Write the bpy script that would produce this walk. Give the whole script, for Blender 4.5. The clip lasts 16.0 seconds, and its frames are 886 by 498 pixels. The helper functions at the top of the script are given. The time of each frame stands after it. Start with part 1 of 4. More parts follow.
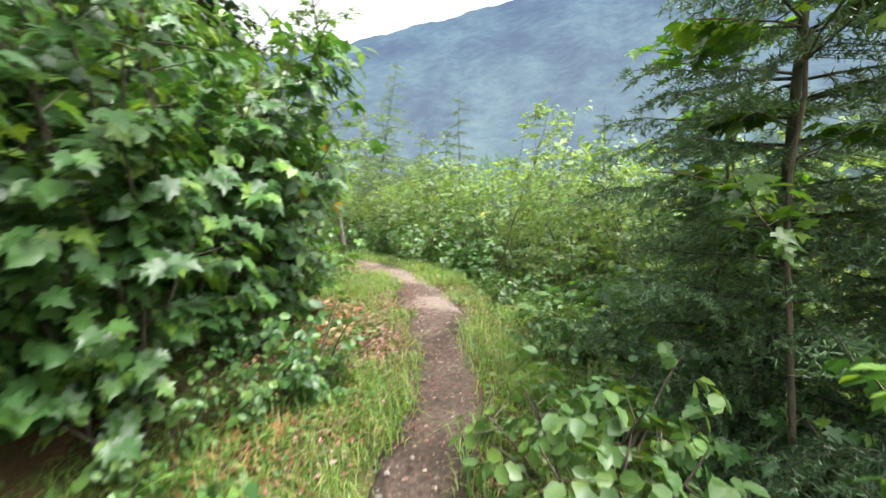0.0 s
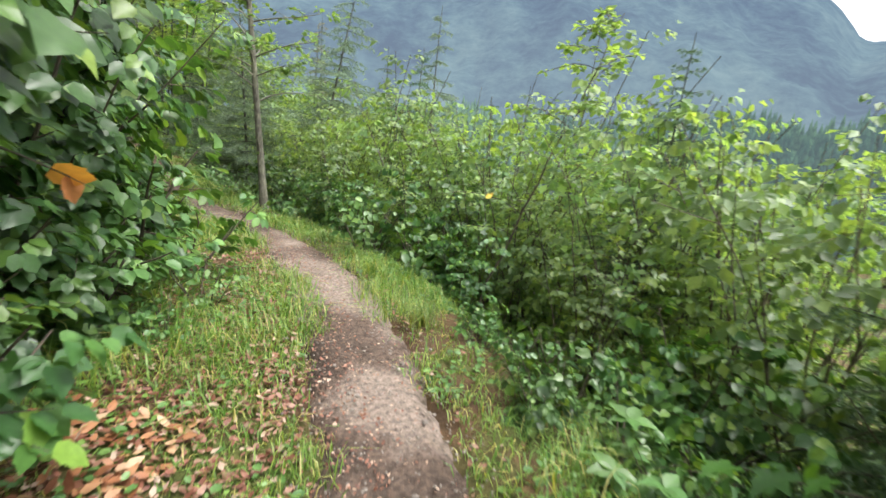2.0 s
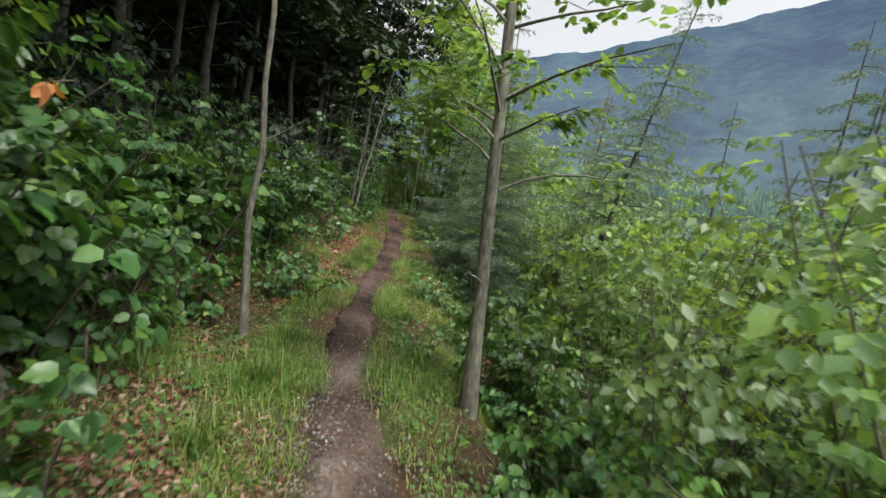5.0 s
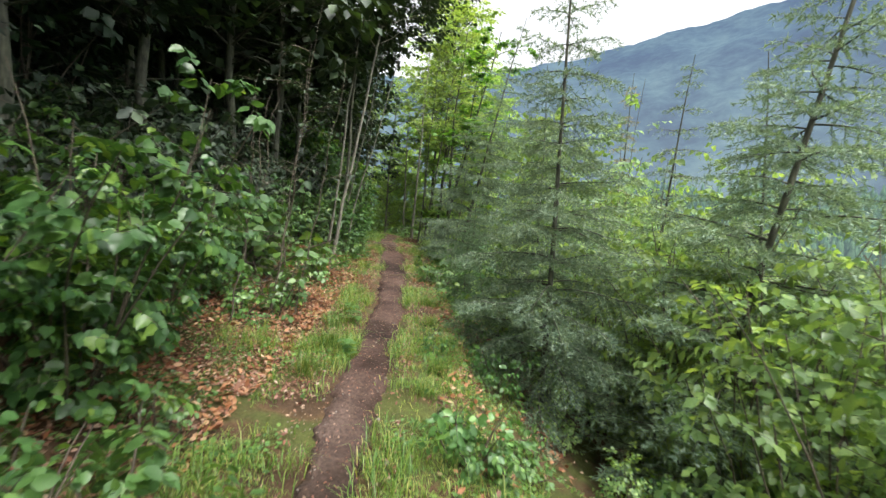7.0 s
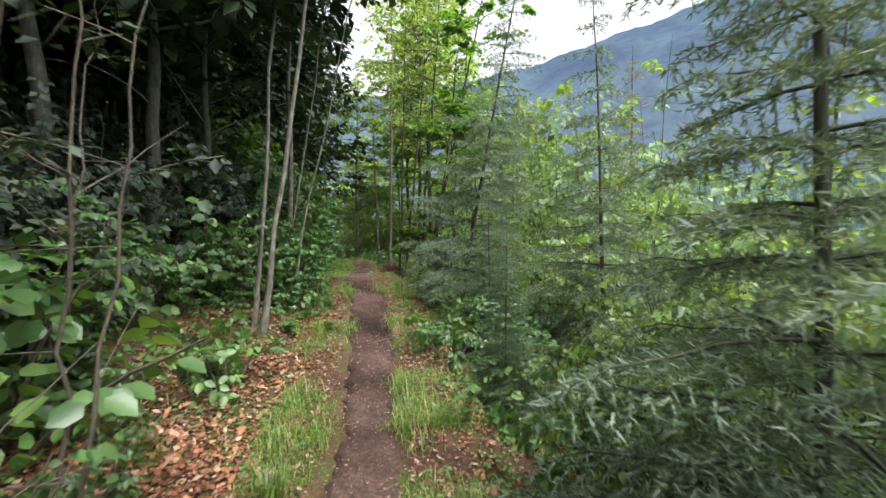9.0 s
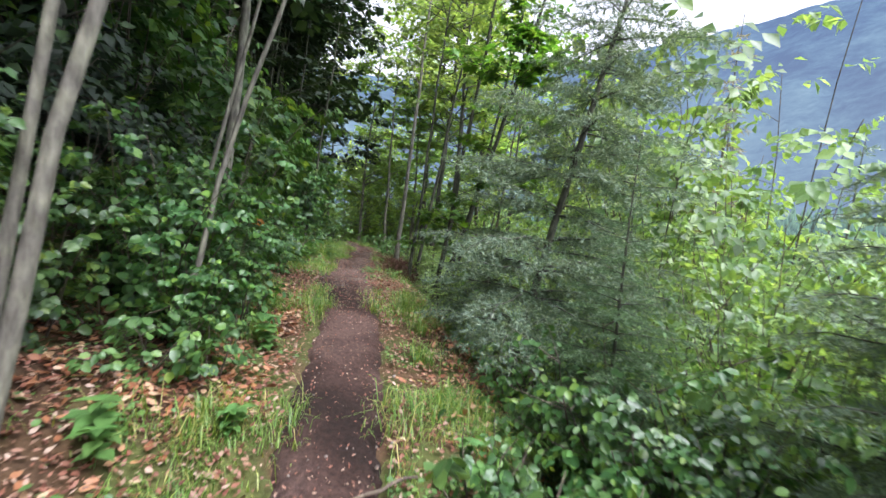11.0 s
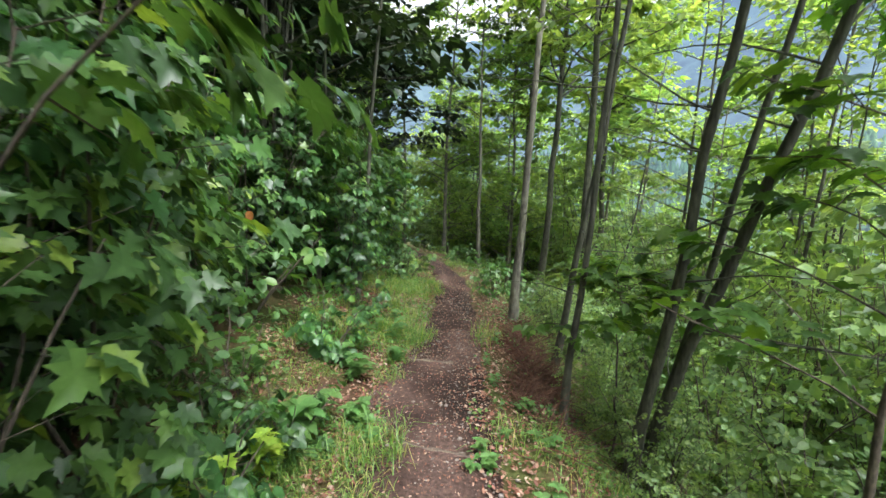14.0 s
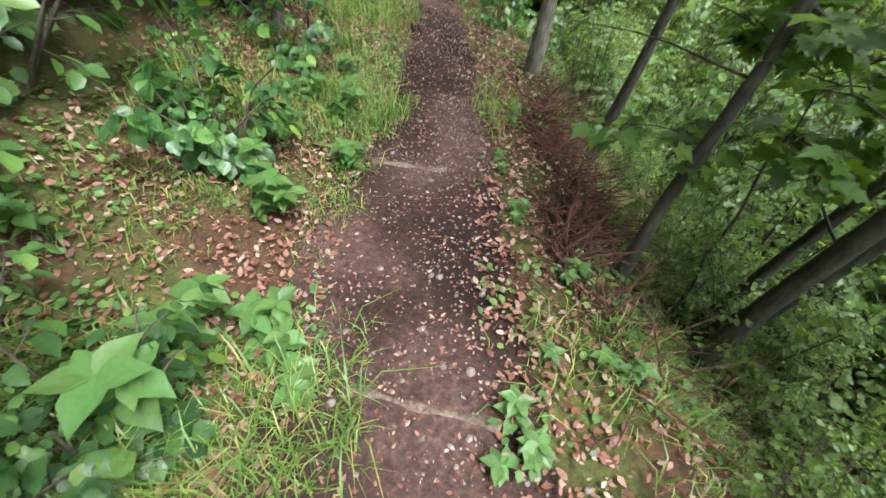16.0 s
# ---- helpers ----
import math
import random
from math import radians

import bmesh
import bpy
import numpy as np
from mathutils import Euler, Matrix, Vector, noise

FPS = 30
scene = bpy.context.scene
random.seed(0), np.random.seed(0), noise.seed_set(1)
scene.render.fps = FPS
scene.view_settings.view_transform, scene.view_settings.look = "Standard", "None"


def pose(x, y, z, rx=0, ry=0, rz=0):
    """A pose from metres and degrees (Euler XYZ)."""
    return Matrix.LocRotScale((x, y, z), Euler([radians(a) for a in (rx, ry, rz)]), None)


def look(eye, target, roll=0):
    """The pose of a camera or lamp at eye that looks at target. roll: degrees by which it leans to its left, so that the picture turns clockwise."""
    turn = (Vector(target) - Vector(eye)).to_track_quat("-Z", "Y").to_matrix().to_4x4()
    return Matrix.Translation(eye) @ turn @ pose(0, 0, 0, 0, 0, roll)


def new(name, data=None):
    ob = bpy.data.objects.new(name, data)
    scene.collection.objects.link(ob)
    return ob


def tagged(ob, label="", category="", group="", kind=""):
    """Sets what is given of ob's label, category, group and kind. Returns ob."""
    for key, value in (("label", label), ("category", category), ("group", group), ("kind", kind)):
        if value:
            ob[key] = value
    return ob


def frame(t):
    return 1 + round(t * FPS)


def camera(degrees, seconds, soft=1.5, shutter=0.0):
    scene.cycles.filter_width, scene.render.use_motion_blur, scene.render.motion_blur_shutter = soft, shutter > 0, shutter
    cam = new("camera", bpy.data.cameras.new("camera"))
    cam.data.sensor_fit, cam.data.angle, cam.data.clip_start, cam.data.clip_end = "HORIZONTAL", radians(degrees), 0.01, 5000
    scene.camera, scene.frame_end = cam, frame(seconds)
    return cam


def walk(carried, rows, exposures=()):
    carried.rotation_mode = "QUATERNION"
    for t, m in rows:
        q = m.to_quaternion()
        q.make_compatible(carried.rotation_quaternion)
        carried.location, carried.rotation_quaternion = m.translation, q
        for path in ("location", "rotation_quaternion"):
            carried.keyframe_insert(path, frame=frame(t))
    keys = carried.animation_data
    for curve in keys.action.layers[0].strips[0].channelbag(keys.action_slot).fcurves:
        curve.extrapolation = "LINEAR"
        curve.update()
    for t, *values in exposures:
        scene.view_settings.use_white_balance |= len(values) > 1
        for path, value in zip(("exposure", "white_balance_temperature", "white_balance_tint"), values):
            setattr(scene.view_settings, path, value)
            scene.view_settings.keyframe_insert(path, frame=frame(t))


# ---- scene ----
cam = camera(91.8, 16.0, soft=1.5, shutter=0.25)
PATH = [
    (0.0, pose(0.000, 0.000, 1.450, 84.00, 3.00, 0.00)),
    (0.5, pose(-0.111, 0.698, 1.692, 82.29, 5.29, -12.15)),
    (1.0, pose(-0.094, 1.274, 1.716, 78.93, 2.87, -14.79)),
    (1.5, pose(-0.171, 1.892, 1.710, 76.98, -1.75, -9.44)),
    (2.0, pose(-0.131, 2.625, 1.607, 76.81, -4.20, -5.25)),
    (2.5, pose(-0.162, 3.475, 1.744, 80.36, -4.94, 3.93)),
    (3.0, pose(-0.125, 4.169, 1.863, 77.42, -5.46, 6.78)),
    (3.5, pose(-0.220, 4.806, 1.809, 75.89, -10.01, 10.60)),
    (4.0, pose(-0.445, 5.583, 1.777, 76.00, -11.67, 16.59)),
    (4.5, pose(-0.825, 6.305, 1.884, 81.84, -11.06, 22.73)),
    (5.0, pose(-1.274, 7.028, 2.010, 83.29, -8.17, 27.92)),
    (7.5, pose(-3.651, 10.688, 2.124, 86.80, -1.50, 26.40)),
    (8.0, pose(-4.126, 11.419, 2.146, 88.20, 1.50, 25.00)),
    (10.5, pose(-6.503, 15.079, 2.260, 84.81, -0.91, 21.71)),
    (11.0, pose(-6.993, 15.863, 2.077, 86.01, -6.06, 25.40)),
    (11.5, pose(-7.643, 16.669, 2.118, 87.22, -2.96, 25.27)),
    (12.0, pose(-8.280, 17.530, 2.247, 90.89, -5.15, 28.15)),
    (12.5, pose(-8.696, 18.234, 2.445, 87.73, -3.97, 31.48)),
    (13.0, pose(-9.056, 18.699, 2.617, 84.96, -2.75, 35.19)),
    (13.5, pose(-9.386, 19.072, 2.771, 83.77, -1.92, 36.63)),
    (14.0, pose(-9.808, 19.522, 2.840, 80.90, -1.57, 36.09)),
    (14.5, pose(-10.165, 19.897, 2.822, 77.90, 0.85, 30.38)),
    (15.0, pose(-10.478, 20.302, 2.751, 73.36, -1.01, 29.63)),
    (15.5, pose(-10.762, 20.653, 2.604, 56.45, -3.90, 31.17)),
    (16.0, pose(-11.044, 21.033, 2.497, 45.00, -5.32, 33.30)),
]
walk(cam, PATH, [(0.0, 1.9, 6500, 10), (0.5, 1.78, 6500, 10), (2.0, 1.55, 6500, 10), (2.5, 1.4, 6500, 10), (3.0, 1.15, 6500, 10), (3.5, 1.6, 6500, 10), (4.0, 1.15, 6450, 9), (4.5, 1.05, 6400, 9), (5.0, 0.98, 6400, 9), (7.5, 1.65, 6450, 10), (8.0, 1.5, 6400, 12),
          (10.5, 1.7, 5950, 18), (12.0, 1.95, 5750, 20), (13.5, 2.0, 6100, 11), (14.5, 2.1, 6100, 11), (16.0, 2.2, 6050, 17)])

# ---- world and sun: a bright, thinly clouded day ----
world = bpy.data.worlds.new("world")
scene.world = world
world.use_nodes = True
wt = world.node_tree
sky = wt.nodes.new("ShaderNodeTexSky")
sky.sky_type, sky.sun_disc = "NISHITA", False
sky.sun_elevation, sky.sun_rotation = radians(65), radians(110)
sky.air_density, sky.dust_density, sky.ozone_density = 1.0, 6.0, 1.0
wt.nodes["Background"].inputs[1].default_value = 0.15
veil = wt.nodes.new("ShaderNodeHueSaturation")
veil.inputs["Saturation"].default_value = 0.12
wt.links.new(sky.outputs[0], veil.inputs["Color"])
wt.links.new(veil.outputs[0], wt.nodes["Background"].inputs[0])
sun = new("sun", bpy.data.lights.new("sun", "SUN"))
sun.data.energy, sun.data.angle, sun.data.color = 1.2, radians(20), (1.0, 0.96, 0.9)
sun.matrix_world = look((14, -5, 32), (0, 0, 0))

rng = np.random.default_rng(7)


# ---- materials ----
def material(name):
    m = bpy.data.materials.new(name)
    m.use_nodes = True
    return m, m.node_tree.nodes, m.node_tree.links, m.node_tree.nodes["Principled BSDF"]


def ramp(nodes, stops):
    r = nodes.new("ShaderNodeValToRGB")
    e = r.color_ramp.elements
    while len(e) < len(stops):
        e.new(0.5)
    for k, (p, c) in zip(e, stops):
        k.position, k.color = p, (*c, 1)
    return r


def leafy(name, stops, translucency=0.35, rough=0.42, spots=0.25):
    """A leaf: colour by leaf, mottled, shiny above, letting light through."""
    m, n, l, b = material(name)
    geo = n.new("ShaderNodeNewGeometry")
    r = ramp(n, stops)
    l.new(geo.outputs["Random Per Island"], r.inputs[0])
    tex = n.new("ShaderNodeTexNoise")
    tex.inputs["Scale"].default_value = 60
    tex.inputs["Detail"].default_value = 3
    co = n.new("ShaderNodeTexCoord")
    l.new(co.outputs["Object"], tex.inputs["Vector"])
    hsv = n.new("ShaderNodeHueSaturation")
    mr = n.new("ShaderNodeMapRange")
    mr.inputs[3].default_value, mr.inputs[4].default_value = 1 - spots, 1 + spots
    l.new(tex.outputs[0], mr.inputs[0])
    l.new(r.outputs[0], hsv.inputs["Color"])
    info, hue = n.new("ShaderNodeObjectInfo"), n.new("ShaderNodeMapRange")
    hue.inputs[3].default_value, hue.inputs[4].default_value = 0.485, 0.508
    l.new(info.outputs["Random"], hue.inputs[0])
    l.new(hue.outputs[0], hsv.inputs["Hue"])
    other, tone, product = n.new("ShaderNodeMath"), n.new("ShaderNodeMapRange"), n.new("ShaderNodeMath")
    other.operation, product.operation = "PINGPONG", "MULTIPLY"
    other.inputs[1].default_value = 0.13
    tone.inputs[2].default_value, tone.inputs[3].default_value, tone.inputs[4].default_value = 0.13, 0.78, 1.2
    l.new(info.outputs["Random"], other.inputs[0])
    l.new(other.outputs[0], tone.inputs[0])
    l.new(tone.outputs[0], product.inputs[0])
    l.new(mr.outputs[0], product.inputs[1])
    l.new(product.outputs[0], hsv.inputs["Value"])
    l.new(hsv.outputs[0], b.inputs["Base Color"])
    b.inputs["Roughness"].default_value = rough
    b.inputs["Specular IOR Level"].default_value = 0.5
    tr = n.new("ShaderNodeBsdfTranslucent")
    warm = n.new("ShaderNodeMix")
    warm.data_type, warm.blend_type = "RGBA", "MULTIPLY"
    warm.inputs[0].default_value = 1
    warm.inputs[7].default_value = (1.9, 1.75, 0.7, 1)
    l.new(hsv.outputs[0], warm.inputs[6])
    l.new(warm.outputs[2], tr.inputs[0])
    mix = n.new("ShaderNodeMixShader")
    mix.inputs[0].default_value = translucency
    l.new(b.outputs[0], mix.inputs[1])
    l.new(tr.outputs[0], mix.inputs[2])
    l.new(mix.outputs[0], n["Material Output"].inputs[0])
    return m


def barky(name, dark, light, scale=14, stretch=0.25, rough=0.85):
    m, n, l, b = material(name)
    co = n.new("ShaderNodeTexCoord")
    mp = n.new("ShaderNodeMapping")
    mp.inputs["Scale"].default_value = (1, 1, stretch)
    l.new(co.outputs["Object"], mp.inputs[0])
    t1 = n.new("ShaderNodeTexNoise")
    t1.inputs["Scale"].default_value, t1.inputs["Detail"].default_value = scale * 3, 6
    t2 = n.new("ShaderNodeTexNoise")
    t2.inputs["Scale"].default_value, t2.inputs["Detail"].default_value = scale * 0.5, 4
    l.new(mp.outputs[0], t1.inputs["Vector"])
    l.new(co.outputs["Object"], t2.inputs["Vector"])
    r1 = ramp(n, [(0.3, dark), (0.7, light)])
    l.new(t1.outputs[0], r1.inputs[0])
    r2 = ramp(n, [(0.42, (0.75, 0.75, 0.72)), (0.62, (1.15, 1.2, 1.05))])
    l.new(t2.outputs[0], r2.inputs[0])
    mul = n.new("ShaderNodeMix")
    mul.data_type, mul.blend_type = "RGBA", "MULTIPLY"
    mul.inputs[0].default_value = 1
    l.new(r1.outputs[0], mul.inputs[6])
    l.new(r2.outputs[0], mul.inputs[7])
    l.new(mul.outputs[2], b.inputs["Base Color"])
    bump = n.new("ShaderNodeBump")
    bump.inputs["Strength"].default_value, bump.inputs["Distance"].default_value = 0.6, 0.01
    l.new(t1.outputs[0], bump.inputs["Height"])
    l.new(bump.outputs[0], b.inputs["Normal"])
    b.inputs["Roughness"].default_value = rough
    return m


def earthy(name, stops_big, stops_fine, big, fine, bump_d=0.02, rough=0.95):
    m, n, l, b = material(name)
    co = n.new("ShaderNodeTexCoord")
    t1 = n.new("ShaderNodeTexNoise")
    t1.inputs["Scale"].default_value, t1.inputs["Detail"].default_value = big, 5
    t2 = n.new("ShaderNodeTexNoise")
    t2.inputs["Scale"].default_value, t2.inputs["Detail"].default_value, t2.inputs["Roughness"].default_value = fine, 8, 0.7
    for t in (t1, t2):
        l.new(co.outputs["Object"], t.inputs["Vector"])
    r1, r2 = ramp(n, stops_big), ramp(n, stops_fine)
    l.new(t1.outputs[0], r1.inputs[0])
    l.new(t2.outputs[0], r2.inputs[0])
    mul = n.new("ShaderNodeMix")
    mul.data_type, mul.blend_type = "RGBA", "MULTIPLY"
    mul.inputs[0].default_value = 1
    l.new(r1.outputs[0], mul.inputs[6])
    l.new(r2.outputs[0], mul.inputs[7])
    l.new(mul.outputs[2], b.inputs["Base Color"])
    bump = n.new("ShaderNodeBump")
    bump.inputs["Strength"].default_value, bump.inputs["Distance"].default_value = 0.8, bump_d
    l.new(t2.outputs[0], bump.inputs["Height"])
    l.new(bump.outputs[0], b.inputs["Normal"])
    b.inputs["Roughness"].default_value = rough
    b.inputs["Specular IOR Level"].default_value = 0.25
    return m


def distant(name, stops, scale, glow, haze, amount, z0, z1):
    """Woods seen through miles of air: a backdrop with its haze painted in as emission, paler towards the valley, with
    gullies and stands of trees.
    """
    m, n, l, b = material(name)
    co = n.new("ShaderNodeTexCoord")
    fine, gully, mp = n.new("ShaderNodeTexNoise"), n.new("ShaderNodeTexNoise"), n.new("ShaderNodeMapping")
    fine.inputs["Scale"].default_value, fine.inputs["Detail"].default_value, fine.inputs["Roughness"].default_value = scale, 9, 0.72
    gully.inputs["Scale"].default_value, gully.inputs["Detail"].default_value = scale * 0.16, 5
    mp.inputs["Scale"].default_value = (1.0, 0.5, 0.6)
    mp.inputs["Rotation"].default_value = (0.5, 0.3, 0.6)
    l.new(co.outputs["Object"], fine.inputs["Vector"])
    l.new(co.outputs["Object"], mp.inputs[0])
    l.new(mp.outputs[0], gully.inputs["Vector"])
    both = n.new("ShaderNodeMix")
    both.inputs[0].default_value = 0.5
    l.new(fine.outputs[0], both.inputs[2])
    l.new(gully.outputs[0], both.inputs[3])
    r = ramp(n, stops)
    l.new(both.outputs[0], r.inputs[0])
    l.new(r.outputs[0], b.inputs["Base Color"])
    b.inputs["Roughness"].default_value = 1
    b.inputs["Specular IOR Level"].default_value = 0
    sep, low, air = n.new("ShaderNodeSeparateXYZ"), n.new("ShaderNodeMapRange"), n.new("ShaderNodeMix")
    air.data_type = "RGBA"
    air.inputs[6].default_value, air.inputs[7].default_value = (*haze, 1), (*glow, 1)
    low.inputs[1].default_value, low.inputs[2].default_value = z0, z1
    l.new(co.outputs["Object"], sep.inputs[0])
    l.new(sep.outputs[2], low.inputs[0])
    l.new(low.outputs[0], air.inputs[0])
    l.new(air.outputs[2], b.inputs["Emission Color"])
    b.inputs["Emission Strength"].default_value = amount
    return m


M_HAZEL = leafy("hazel_leaf", [(0, (0.03, 0.08, 0.024)), (0.5, (0.052, 0.13, 0.034)), (0.85, (0.085, 0.185, 0.04)), (1, (0.17, 0.28, 0.045))], 0.3, 0.4)
M_MAPLE = leafy("maple_leaf", [(0, (0.04, 0.10, 0.02)), (0.6, (0.08, 0.19, 0.025)), (1, (0.15, 0.27, 0.035))], 0.45)
M_WOOD_LEAF = leafy("forest_leaf", [(0, (0.035, 0.075, 0.026)), (0.6, (0.065, 0.13, 0.034)), (1, (0.12, 0.21, 0.04))], 0.38)
# The uphill wood's deep shade is put into this near-black leaf colour.
M_SHADED_LEAF = leafy("shade_painted_leaf", [(0, (0.012, 0.026, 0.013)), (0.7, (0.022, 0.045, 0.018)), (1, (0.05, 0.095, 0.028))], 0.12, 0.6)
# Light green slope leaves, paled and blued further by haze in the colour.
M_SLOPE_LEAF = leafy("hazed_slope_leaf", [(0, (0.085, 0.155, 0.06)), (0.6, (0.145, 0.245, 0.092)), (1, (0.23, 0.345, 0.11))], 0.48)
# Backlit crowns: the light on them is put into this bright leaf colour.
M_CANOPY = leafy("backlit_canopy_leaf", [(0, (0.10, 0.185, 0.06)), (0.6, (0.165, 0.27, 0.09)), (1, (0.25, 0.36, 0.12))], 0.58)
M_NEEDLE = leafy("spruce_needle", [(0, (0.04, 0.09, 0.045)), (0.6, (0.075, 0.145, 0.07)), (1, (0.12, 0.205, 0.085))], 0.2, 0.45)
# Grey-green needles with a bluish veil of haze mixed into their colour.
M_LARCH = leafy("hazed_larch_needle", [(0, (0.09, 0.15, 0.105)), (0.6, (0.145, 0.215, 0.15)), (1, (0.21, 0.285, 0.19))], 0.3, 0.5)
M_FADED = leafy("faded_needle", [(0, (0.16, 0.17, 0.09)), (0.6, (0.25, 0.24, 0.13)), (1, (0.36, 0.31, 0.17))], 0.3, 0.5)
M_HERB = leafy("herb_leaf", [(0, (0.05, 0.12, 0.035)), (0.6, (0.08, 0.175, 0.045)), (1, (0.13, 0.24, 0.05))], 0.26)
M_GRASS = leafy("grass_blade", [(0, (0.055, 0.13, 0.022)), (0.45, (0.092, 0.18, 0.034)), (0.8, (0.16, 0.235, 0.048)), (1, (0.31, 0.28, 0.11))], 0.35, 0.45)
M_LITTER = leafy("fallen_leaf", [(0, (0.085, 0.034, 0.02)), (0.4, (0.165, 0.07, 0.04)), (0.75, (0.2, 0.12, 0.08)), (1, (0.31, 0.24, 0.18))], 0.1, 0.6)
M_RUSSET = leafy("russet_fallen_leaf", [(0, (0.13, 0.045, 0.025)), (0.4, (0.26, 0.095, 0.045)), (0.75, (0.36, 0.17, 0.09)), (1, (0.46, 0.33, 0.22))], 0.12, 0.55)
M_WITHERED = leafy("withered_leaf", [(0, (0.35, 0.14, 0.04)), (1, (0.55, 0.28, 0.08))], 0.3, 0.6)
M_YELLOW = leafy("yellow_leaf", [(0, (0.55, 0.38, 0.04)), (1, (0.62, 0.45, 0.05))], 0.3, 0.5)
M_BARK = barky("grey_bark", (0.075, 0.068, 0.055), (0.23, 0.215, 0.18))
M_BARK_DARK = barky("dark_bark", (0.03, 0.03, 0.022), (0.10, 0.10, 0.075))
M_TWIG = barky("twig_bark", (0.05, 0.04, 0.03), (0.13, 0.105, 0.08), 30)
M_DRY = barky("dry_twig", (0.05, 0.021, 0.013), (0.16, 0.068, 0.04), 30)
M_ROOT = barky("worn_root", (0.07, 0.05, 0.04), (0.17, 0.13, 0.10), 22)
M_SOIL = earthy("forest_soil", [(0.35, (0.055, 0.036, 0.022)), (0.46, (0.085, 0.055, 0.03)), (0.56, (0.06, 0.075, 0.022)), (0.7, (0.09, 0.11, 0.03))],
                [(0.3, (0.55, 0.5, 0.45)), (0.7, (1.4, 1.3, 1.2))], 1.7, 38)
M_PATH = earthy("trodden_soil", [(0.38, (0.042, 0.03, 0.023)), (0.5, (0.105, 0.076, 0.06)), (0.62, (0.215, 0.172, 0.145))],
                [(0.3, (0.35, 0.33, 0.31)), (0.48, (0.9, 0.9, 0.9)), (0.7, (1.7, 1.65, 1.6))], 1.1, 34, 0.03)
def reddened(m, y0, y1):
    """Trodden leaf mould: the soil turns redder and darker deeper in the wood."""
    n, l = m.node_tree.nodes, m.node_tree.links
    link = n["Principled BSDF"].inputs["Base Color"].links[0]
    source = link.from_socket
    co, sep, mr, mix = n.new("ShaderNodeTexCoord"), n.new("ShaderNodeSeparateXYZ"), n.new("ShaderNodeMapRange"), n.new("ShaderNodeMix")
    mix.data_type, mix.blend_type = "RGBA", "MULTIPLY"
    mix.inputs[7].default_value = (0.43, 0.335, 0.32, 1)
    mr.inputs[1].default_value, mr.inputs[2].default_value = y0, y1
    l.new(co.outputs["Object"], sep.inputs[0])
    l.new(sep.outputs[1], mr.inputs[0])
    l.new(mr.outputs[0], mix.inputs[0])
    l.new(source, mix.inputs[6])
    l.new(mix.outputs[2], n["Principled BSDF"].inputs["Base Color"])


reddened(M_PATH, 8, 13)
M_STONE = earthy("pebble", [(0.3, (0.12, 0.10, 0.085)), (0.7, (0.27, 0.24, 0.21))], [(0.3, (0.75, 0.75, 0.75)), (0.7, (1.2, 1.2, 1.2))], 9, 60, 0.003, 0.8)
# Mountain and hill glow faintly: the emission stands for haze over them.
M_MOUNTAIN = distant("hazed_mountain_woods", [(0.40, (0.002, 0.006, 0.008)), (0.48, (0.012, 0.024, 0.024)), (0.55, (0.024, 0.042, 0.038)), (0.64, (0.04, 0.06, 0.052))], 0.03, (0.34, 0.47, 0.74), (0.45, 0.57, 0.76), 0.145, 60, 620)
M_HILL = distant("hazed_hill_woods", [(0.40, (0.01, 0.028, 0.018)), (0.5, (0.026, 0.055, 0.028)), (0.6, (0.05, 0.09, 0.042))], 0.05, (0.36, 0.52, 0.60), (0.42, 0.56, 0.62), 0.085, -10, 60)


# ---- mesh helpers ----
def unit(a):
    return a / np.maximum(np.linalg.norm(a, axis=-1, keepdims=True), 1e-9)


def raw_mesh(name, verts, tris, mat, smooth=False):
    me = bpy.data.meshes.new(name)
    verts, tris = np.asarray(verts, np.float32), np.asarray(tris, np.int32)
    me.vertices.add(len(verts))
    me.vertices.foreach_set("co", verts.ravel())
    me.loops.add(tris.size)
    me.loops.foreach_set("vertex_index", tris.ravel())
    me.polygons.add(len(tris))
    me.polygons.foreach_set("loop_start", np.arange(0, tris.size, tris.shape[1], dtype=np.int32))
    me.update(calc_edges=True)
    me.validate()
    if smooth:
        me.polygons.foreach_set("use_smooth", np.ones(len(tris), bool))
    me.materials.append(mat)
    return me


def fan(outline, mid):
    """A leaf blade: its outline, given for one half, mirrored and fanned from a point on the midrib. x along, y across, z up."""
    half = outline
    other = [(x, -y, z) for x, y, z in reversed(half[1:-1])]
    ring = half + other
    v = np.array([mid] + ring)
    k = len(ring)
    return v, np.array([(0, 1 + i, 1 + (i + 1) % k) for i in range(k)])


BROAD = fan([(0, 0, 0), (0.0, 0.26, 0.05), (0.27, 0.45, 0.06), (0.33, 0.41, 0.07), (0.62, 0.42, 0.02), (0.66, 0.35, 0.04), (0.86, 0.2, -0.04), (1.08, 0, -0.16)], (0.45, 0, -0.04))
LOBED = fan([(0, 0, 0), (-0.14, 0.2, 0.03), (0.0, 0.42, 0.02), (0.17, 0.29, 0.05), (0.44, 0.6, 0.0), (0.47, 0.27, 0.05), (0.66, 0.32, 0.0), (0.74, 0.15, 0.0), (1.08, 0, -0.16)], (0.36, 0, -0.03))
OVAL = (np.array([(0, 0, 0), (0.28, 0.33, 0.07), (0.72, 0.3, 0.04), (1.0, 0, -0.1), (0.72, -0.3, 0.04), (0.28, -0.33, 0.07)]), np.array([(0, 2, 1), (0, 3, 2), (0, 5, 4), (0, 4, 3)]))
